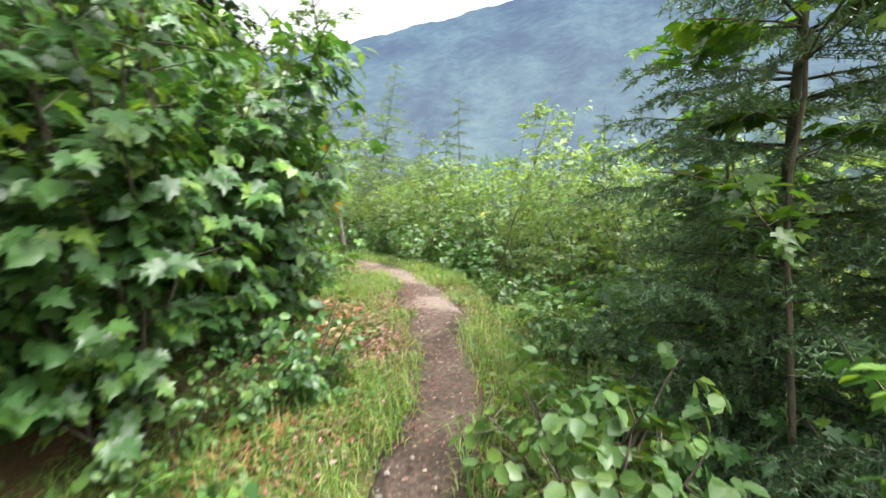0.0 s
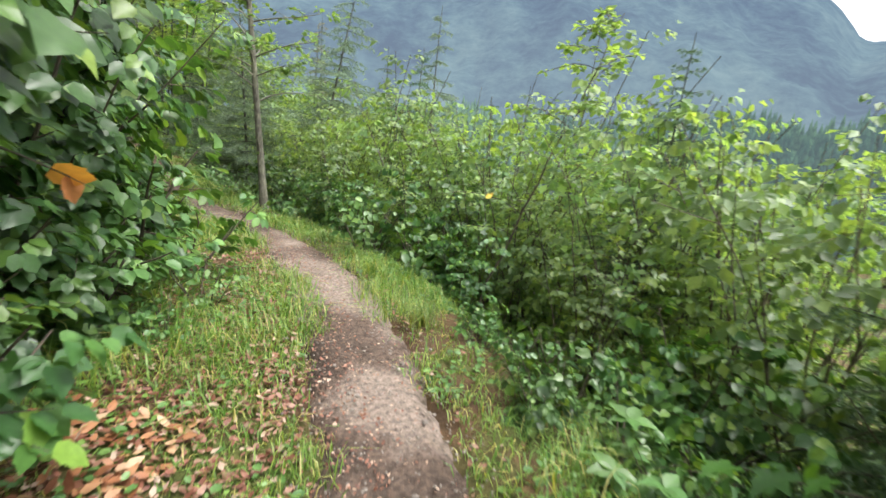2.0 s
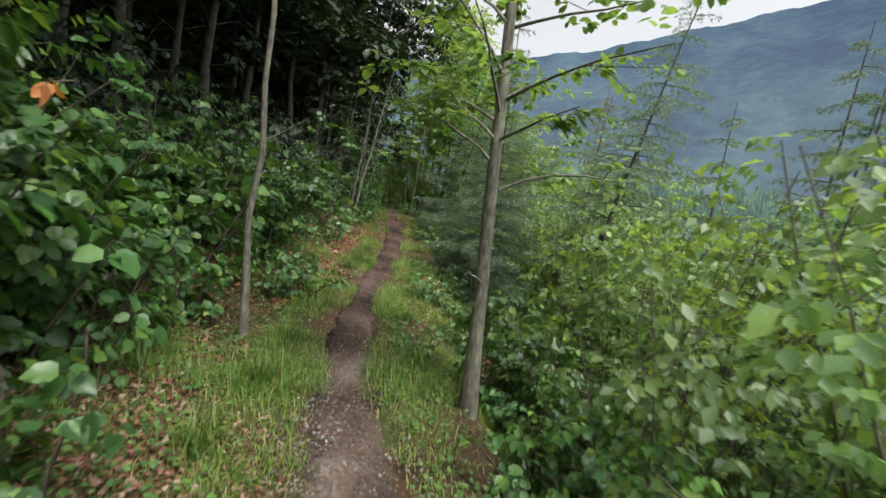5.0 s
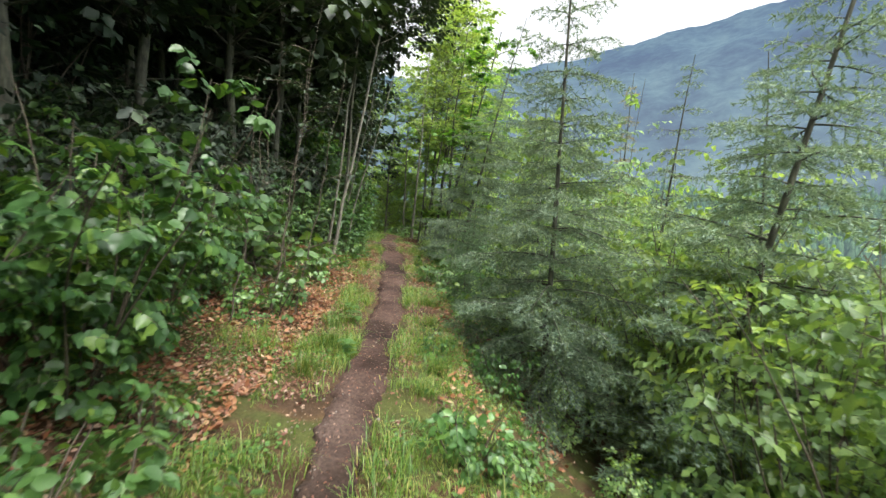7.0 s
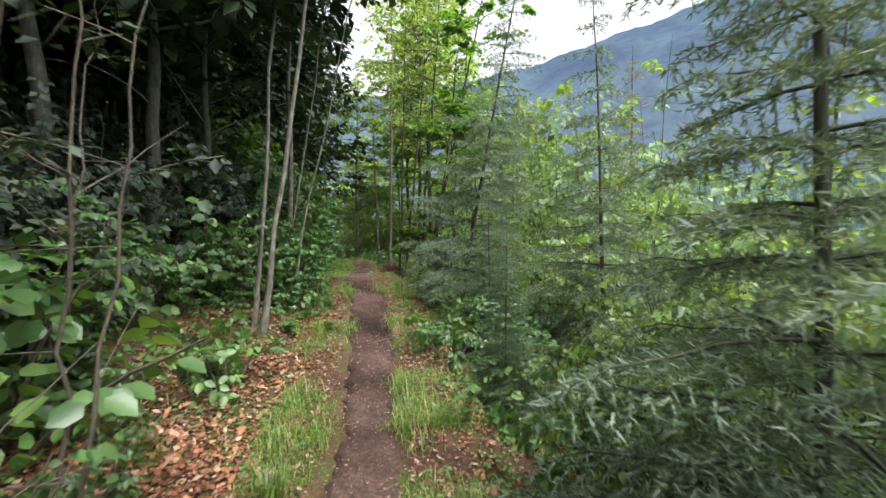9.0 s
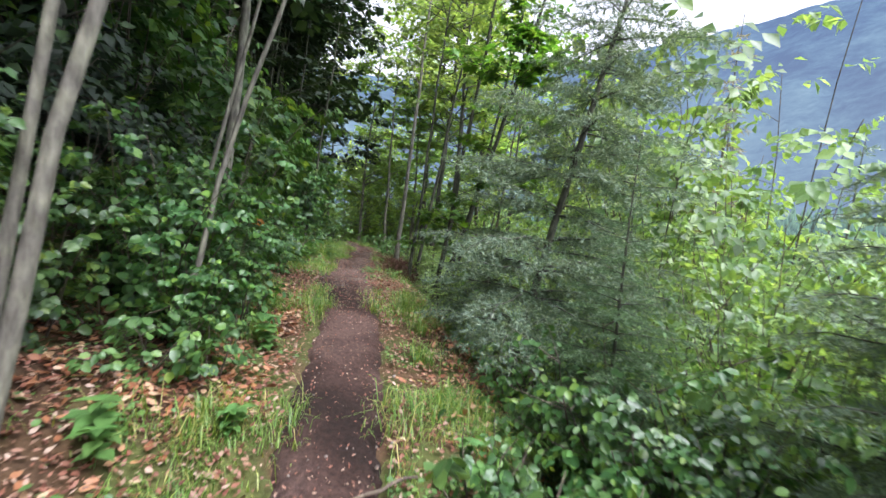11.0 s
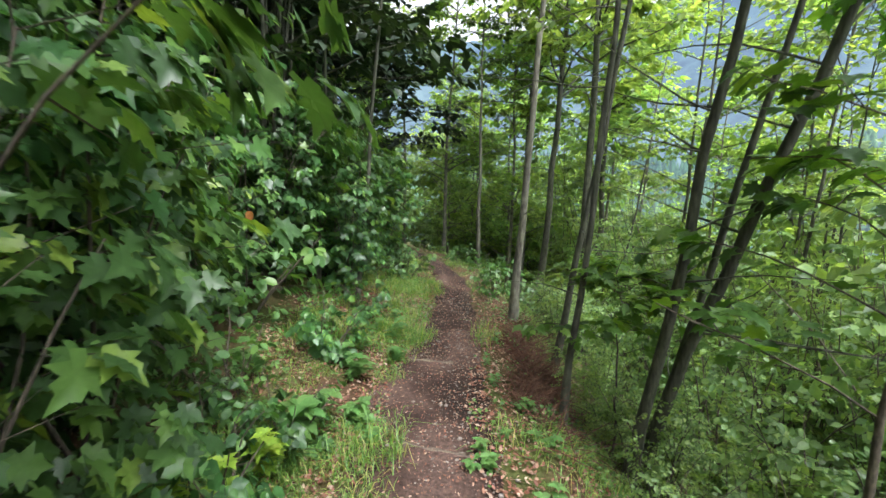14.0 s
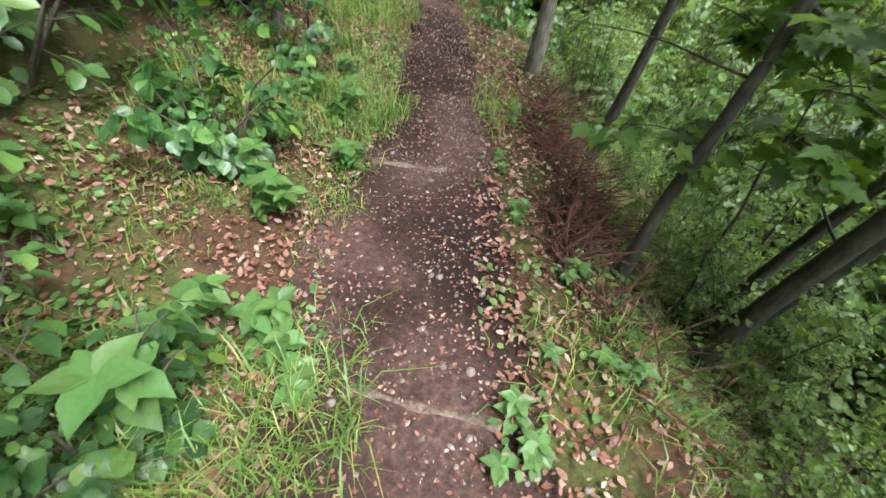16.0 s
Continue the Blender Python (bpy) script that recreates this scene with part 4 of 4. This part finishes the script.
tagged(new("grass", raw_mesh("grass", *grass_field(210000), M_GRASS)), "yellow-green grass on the verges of the path", "grass", kind="stuff")


def tuft_at(s, d, n, tall, spread):
    """One clump of long grass, arching outwards."""
    x, y = beside(s, d)
    a, q = grng.uniform(0, 6.283, n), np.abs(grng.normal(0, spread, n))
    p = np.stack([x + q * np.cos(a), y + q * np.sin(a)], 1)
    v, f = grass_blades(np.column_stack([p, height(p[:, 0], p[:, 1])]), grng.uniform(0.5, 1.1, n) * tall)
    t = thing("grass_tuft", "long green grass tuft arching over the verge", "grass", "long grass tufts")
    base = np.array([x, y, ground_at(x, y)])
    part("clump", (v - base, f), M_GRASS, t)["kind"] = "stuff"
    t.matrix_basis = pose(*base)


for k in range(15):
    tuft_at(grng.uniform(1.3, 3.4), grng.uniform(0.5, 1.15), 150, grng.uniform(0.26, 0.42), 0.09)
for s, d, tall in ((6.35, 0.46, 0.3), (6.9, 0.5, 0.24), (7.6, 0.48, 0.26), (5.3, 0.5, 0.25), (8.6, -0.75, 0.3), (9.6, -0.8, 0.34), (10.4, -0.6, 0.32), (11.2, -0.55, 0.28), (10.9, 0.6, 0.3), (12.3, 0.55, 0.28),
                   (14.6, -0.5, 0.3), (15.3, -0.45, 0.36), (16.0, -0.55, 0.36), (16.8, -0.5, 0.3), (15.0, 0.7, 0.28), (15.8, 0.8, 0.3), (16.6, 0.65, 0.26), (17.6, 0.6, 0.26), (14.4, 0.55, 0.26),
                   (24.6, -1.05, 0.34), (24.8, -0.85, 0.3), (25.1, -1.2, 0.3), (24.4, -1.3, 0.32), (27.2, -0.75, 0.25), (28.2, -0.8, 0.25), (20.6, 0.7, 0.26), (21.3, 0.62, 0.28), (22.0, 0.7, 0.28), (22.7, 0.66, 0.28), (23.2, 0.8, 0.26), (21.4, -0.7, 0.25)):
    tuft_at(s, d, 130, tall, 0.08)


def creepers(n):
    """Small round leaves of low ground cover on the verges."""
    P = []
    for d0, d1, share in ((-1.7, -0.3, 0.6), (0.3, 1.5, 0.4)):
        s, d, x, y, z = strewn(int(n * share), 0, 34, d0, d1)
        clump = np.sin(x * 3.3 + 2) * np.sin(y * 2.9 + 1) + 0.6 * np.sin(x * 7.1 - y * 5.3) + 0.5 * np.clip((np.abs(d) - 0.5) * 2, -0.5, 1)
        keep = clump + grng.normal(0, 0.35, len(s)) > np.where((s > 15) & (s < 22), 0.75, 0.3)
        P.append(np.stack([x, y, z + grng.uniform(0.01, 0.07, len(x))], 1)[keep])
    p = np.concatenate(P)
    m = len(p)
    a = grng.uniform(0, 6.283, m)
    D = np.stack([np.cos(a), np.sin(a), grng.normal(0.1, 0.25, m)], 1)
    return blades(p, D, unit(np.array([[0, 0, 1.0]]) + grng.normal(0, 0.3, (m, 3))), grng.uniform(0.018, 0.05, m), OVAL)


tagged(new("ground_cover", raw_mesh("ground_cover", *creepers(52000), M_HERB, True)), "small green leaves of low plants covering the verges", "plants", kind="stuff")


def litter(n):
    P = []
    for s0, s1, d0, d1, share in ((0.5, 6, -1.1, -0.45, 0.09), (2, 8, -0.5, 0.0, 0.05), (6, 10, -1.6, -0.4, 0.05), (9, 17, -1.9, -0.8, 0.16), (14, 24, -1.9, -0.35, 0.24), (15, 24, 0.3, 1.2, 0.08),
                                  (0, 34, -0.4, 0.4, 0.14), (22, 30, -0.6, 0.7, 0.1), (22.5, 29, 0.4, 1.6, 0.07), (23.5, 29, -1.6, -0.5, 0.1), (0, 34, -3, 2.5, 0.12), (2, 34, -4.5, -1.3, 0.2)):
        s, d, x, y, z = strewn(int(n * share), s0, s1, d0, d1)
        P.append(np.stack([x, y, z + 0.02 + grng.uniform(0, 0.012, len(x))], 1))
    p = np.concatenate(P)
    m = len(p)
    a = grng.uniform(0, 6.283, m)
    D = np.stack([np.cos(a), np.sin(a), grng.normal(0, 0.3, m)], 1)
    N = unit(np.array([[0, 0, 1.0]]) + grng.normal(0, 0.35, (m, 3)))
    return blades(p, D, N, grng.uniform(0.016, 0.046, m) * np.where(np.abs(lane(p[:, 0], p[:, 1])[1]) < 0.32, 0.55, 1.0), CURL)


def russet(n):
    """Larger beech leaves drifted against the bank and along the lower edge, in patches."""
    P = []
    for s0, s1, d0, d1, share in ((12, 17.5, -1.75, -0.75, 0.3), (17.5, 23, -1.9, -0.45, 0.3), (19, 24, 0.4, 1.5, 0.09), (12.5, 19, 0.7, 2.0, 0.1), (1.5, 4.4, -1.2, -0.75, 0.06)):
        s, d, x, y, z = strewn(int(n * share), s0, s1, d0, d1)
        keep = np.sin(x * 3.1 + 0.5) * np.sin(y * 2.7) + 0.5 * np.sin(x * 6 + y * 4) + grng.normal(0, 0.35, n)[:len(x)] > -0.25
        P.append(np.stack([x, y, z + 0.015 + grng.uniform(0, 0.03, len(x))], 1)[keep])
    p = np.concatenate(P)
    m = len(p)
    a = grng.uniform(0, 6.283, m)
    D = np.stack([np.cos(a), np.sin(a), grng.normal(0, 0.35, m)], 1)
    return blades(p, D, unit(np.array([[0, 0, 1.0]]) + grng.normal(0, 0.4, (m, 3))), grng.uniform(0.035, 0.075, m), CURL)


tagged(new("russet_leaves", raw_mesh("russet_leaves", *russet(16000), M_RUSSET)), "large russet fallen leaves drifted on the banks", "leaves", kind="stuff")
tagged(new("leaf_litter", raw_mesh("leaf_litter", *litter(56000), M_LITTER)), "dry reddish-brown fallen leaves beside the path", "leaves", kind="stuff")


def pebbles(n):
    s, d, x, y, z = strewn(n, -0.5, 34, -0.42, 0.42)
    far = (s > 11) & (grng.random(n) > 0.4)
    s = np.where(far, s * 0.33, s)
    apron = grng.random(n) < 0.14
    s, d = np.where(apron, grng.normal(9.4, 0.5, n), s), np.where(apron, grng.normal(-0.28, 0.15, n), d)
    end = grng.random(n) < 0.3
    s, d = np.where(end, grng.uniform(23.4, 29.5, n), s), np.where(end, grng.normal(0.05, 0.3, n), d)
    x, y = on_path(s, d)
    z = height(x, y)
    bm = bmesh.new()
    bmesh.ops.create_icosphere(bm, subdivisions=1, radius=1)
    tv = np.array([v.co[:] for v in bm.verts])
    tf = np.array([[v.index for v in f.verts] for f in bm.faces])
    bm.free()
    size = grng.uniform(0.0025, 0.0085, n) * (1 + 1.3 * (grng.random(n) > 0.94))
    shape = size[:, None, None] * grng.uniform(0.6, 1.3, (n, 1, 3)) * np.array([1, 1, 0.6]) * tv[None] * grng.uniform(0.85, 1.15, (n, len(tv), 1))
    v = shape + np.stack([x, y, z + 0.02], 1)[:, None]
    return v.reshape(-1, 3), (tf[None] + (np.arange(n) * len(tv))[:, None, None]).reshape(-1, 3)


tagged(new("pebbles", raw_mesh("pebbles", *pebbles(9500), M_STONE)), "small grey pebbles trodden into the path", "pebbles", kind="stuff")


# ---- small things along the way ----
def herb(x, y, stems, tall, leaf, seed, label, mat, template=BROAD, pairs=3):
    """A soft-leaved herb: a few stems with whorls of broad leaves, each stem's leaves one part."""
    r = np.random.default_rng(seed)
    t = thing("herb", label, "plant", "verge herbs")
    for i in range(stems):
        a = r.uniform(0, 6.283)
        st = curve((r.normal(0, 0.04), r.normal(0, 0.04), 0), (math.cos(a) * 0.35, math.sin(a) * 0.35, 1), tall * r.uniform(0.7, 1.1), 5, 0.08, 0.02, r)
        part("stem", tubes([(st, np.linspace(0.003, 0.0015, 5))], 4), M_HERB, t)
        for k in range(pairs):
            p, _ = at_curve(st, np.array([0.45 + 0.54 * k / max(1, pairs - 1)]))
            for j in range(5 if k == pairs - 1 else 3):
                b = a + k * 1.1 + j * 6.283 / (5 if k == pairs - 1 else 3) + r.normal(0, 0.2)
                way, face = np.array([(math.cos(b), math.sin(b), r.uniform(-0.15, 0.25))]), np.array([(r.normal(0, 0.15), r.normal(0, 0.15), 1)])
                part("leaf", blades(p, way, unit(face), [leaf * r.uniform(0.7, 1.15)], template), mat, t, "", True)
    t.matrix_basis = stand(x, y)
    return t


M_FRESH = leafy("fresh_leaf", [(0, (0.16, 0.30, 0.04)), (1, (0.28, 0.40, 0.05))], 0.35)
for i, (x, y, n, tall, leaf) in enumerate(((-12.2, 21.3, 2, 0.30, 0.12), (-12.1, 21.05, 2, 0.32, 0.14), (-12.0, 21.5, 2, 0.2, 0.10), (-11.93, 21.47, 2, 0.2, 0.09), (-11.02, 21.73, 2, 0.14, 0.07),
                                           (-11.7, 21.42, 2, 0.13, 0.08), (-12.5, 22.0, 3, 0.3, 0.10), (-12.4, 22.5, 2, 0.25, 0.10), (-12.9, 22.9, 3, 0.25, 0.09), (-9.0, 16.9, 3, 0.3, 0.10),
                                           (-8.8, 17.4, 2, 0.22, 0.09), (-9.4, 18.2, 3, 0.3, 0.1), (-7.7, 17.9, 2, 0.25, 0.08), (-7.3, 17.5, 2, 0.25, 0.09), (-6.38, 16.1, 3, 0.35, 0.08), (-6.0, 16.2, 4, 0.45, 0.08),
                                           (-5.9, 13.3, 2, 0.2, 0.09), (-6.6, 14.3, 3, 0.3, 0.09), (0.75, 3.2, 3, 0.3, 0.1), (0.85, 4.0, 3, 0.3, 0.1), (0.95, 2.5, 3, 0.3, 0.11), (1.15, 3.3, 3, 0.35, 0.11), (-0.9, 2.6, 3, 0.3, 0.1))):
    herb(x, y, n, tall, leaf, 700 + i, "soft-leaved green herb at the edge of the path", M_HERB, POINTED)
for i, (s, d, n, tall, leaf) in enumerate(((25.8, 0.78, 3, 0.14, 0.06), (24.9, 0.4, 3, 0.14, 0.06), (25.3, 0.5, 2, 0.1, 0.05), (26.2, 0.55, 3, 0.12, 0.05), (26.7, 0.5, 2, 0.1, 0.05), (27.3, 0.55, 3, 0.14, 0.05),
                                           (26.0, -0.7, 3, 0.2, 0.07), (26.6, -0.75, 3, 0.22, 0.07), (27.0, -0.85, 3, 0.25, 0.08), (25.6, -1.4, 3, 0.3, 0.09), (26.3, -1.25, 4, 0.32, 0.09), (27.6, -0.7, 3, 0.2, 0.07),
                                           (25.15, 0.85, 2, 0.14, 0.06), (24.6, 0.7, 3, 0.16, 0.06))):
    herb(*beside(s, d), n, tall, leaf, 770 + i, "small grey-green herb at the edge of the trodden soil", M_HERB, POINTED)
herb(-11.9, 20.75, 3, 0.45, 0.10, 760, "fresh yellow-green sapling shoot on the bank", M_FRESH, LOBED)
herb(-11.55, 20.3, 2, 0.4, 0.09, 761, "fresh yellow-green shoot beside the path", M_FRESH, LOBED)


def dead_leaves(x, y, z, n, size, seed, label, mat):
    """A drooping spray of withered leaves on a twig that hangs among the shrubs."""
    r = np.random.default_rng(seed)
    t = thing("withered_spray", label, "leaves")
    tw = curve((0, 0, 0.12), (r.normal(), r.normal(), -0.4), 0.2, 4, 0.1, 0.1, r)
    part("twig", tubes([(tw, [0.003, 0.0025, 0.002, 0.001])], 4), M_TWIG, t)
    for k in range(n):
        p, d = at_curve(tw, np.array([r.uniform(0.4, 0.99)]))
        part("leaf", blades(p, d + r.normal(0, 0.6, (1, 3)) + [[0, 0, -0.6]], r.normal(0, 1, (1, 3)), [size * r.uniform(0.8, 1.2)], BROAD), mat, t)
    t.matrix_basis = pose(x, y, z)


dead_leaves(-0.98, 3.62, 1.43, 2, 0.085, 1, "two orange withered leaves hanging from a hazel", M_WITHERED)
dead_leaves(-1.08, 3.2, 1.52, 2, 0.08, 2, "orange withered leaves hanging from a hazel", M_WITHERED)
dead_leaves(-3.32, 7.84, 2.13, 3, 0.07, 3, "brown withered leaves hanging in the hazels", M_WITHERED)
dead_leaves(0.63, 5.79, 1.3, 2, 0.05, 4, "bright yellow leaf among green shrubs", M_YELLOW)
dead_leaves(-1.01, 4.33, 2.0, 2, 0.12, 5, "yellow leaves hanging over the path", M_YELLOW)
dead_leaves(-11.0, 19.2, 1.75, 4, 0.09, 6, "orange-brown withered leaves low on the bank", M_WITHERED)
dead_leaves(-12.3, 20.9, 2.6, 2, 0.06, 7, "brown withered leaf in the hazels", M_WITHERED)


def rod(name, label, category, a, b, radius, mat, seed, sides=9):
    r = np.random.default_rng(seed)
    pts = np.linspace(a, b, 9) + r.normal(0, 0.006, (9, 3))
    pts[:, 2] = [ground_at(p[0], p[1]) for p in pts] + np.interp(np.arange(9), [0, 4, 8], [a[2], (a[2] + b[2]) / 2, b[2]])
    rad = radius * (1 + 0.15 * np.sin(np.arange(9) * 1.7 + seed))
    ends = np.concatenate([pts[:1], pts, pts[-1:]])
    return tagged(new(name, raw_mesh(name, *tubes([(ends, np.concatenate([[0.001], rad, [0.001]]))], sides), mat, True)), label, category)


rod("log_step", "worn earth-covered log step across the path", "step", (-11.62, 21.5, 0.0), (-11.08, 21.72, 0.0), 0.03, M_ROOT, 1)
rod("log_step", "worn earth-covered log step across the path", "step", (-12.45, 22.66, 0.0), (-12.08, 22.9, 0.0), 0.03, M_ROOT, 2)
rod("log_step", "worn earth-covered log step across the path", "step", (-10.85, 20.65, 0.0), (-10.45, 20.9, 0.0), 0.028, M_ROOT, 3)
rod("stick", "pale dry stick lying across the path", "stick", (-8.1, 17.2, 0.03), (-7.86, 17.7, 0.05), 0.008, M_ROOT, 4, 6)
rod("stick", "thin dry stick lying beside the path", "stick", (-7.5, 18.0, 0.03), (-7.1, 18.35, 0.04), 0.009, M_ROOT, 5, 6)
rod("stick", "thin dry stick lying on the verge", "stick", (-0.75, 3.0, 0.03), (-0.5, 3.5, 0.03), 0.006, M_ROOT, 6, 6)


def brushwood(n):
    """Dry reddish twigs heaped along the lower edge."""
    out = []
    s = 26.9 + grng.normal(0, 0.75, n)
    d = 0.8 + 0.1 * np.sin(s * 5) + np.abs(grng.normal(0, 0.2, n))
    x, y = on_path(s, d)
    z = height(x, y)
    for i in range(n):
        a = grng.uniform(0, 6.283)
        p = np.array([x[i], y[i], z[i] + grng.uniform(0.0, 0.05)])
        out.append((curve(p, (math.cos(a), math.sin(a), grng.uniform(0.0, 0.9)), grng.uniform(0.12, 0.45), 3, 0.2, 0.1, grng), [0.006, 0.004, 0.002]))
    return tubes(out, 3)


tagged(new("dry_brushwood", raw_mesh("dry_brushwood", *brushwood(1000), M_DRY)), "dry reddish-brown twigs heaped at the path's edge", "twigs", kind="stuff")
# pale bare stems of a thicket on the bank
for k in range(7):
    x, y = beside(trng.uniform(14.8, 17.8), trng.uniform(-2.2, -1.0))
    z = ground_at(x, y)
    line_tree(470 + k, (x, y, z), (x + trng.uniform(-0.1, 0.4), y + trng.uniform(0, 0.5), z + 3), trng.uniform(0.008, 0.014), trng.uniform(2.2, 4.0),
              "thin bare stem on the uphill bank", M_TWIG, 0.35, 3, 4, M_SHADED_LEAF, 0.06, 4, 0.6)
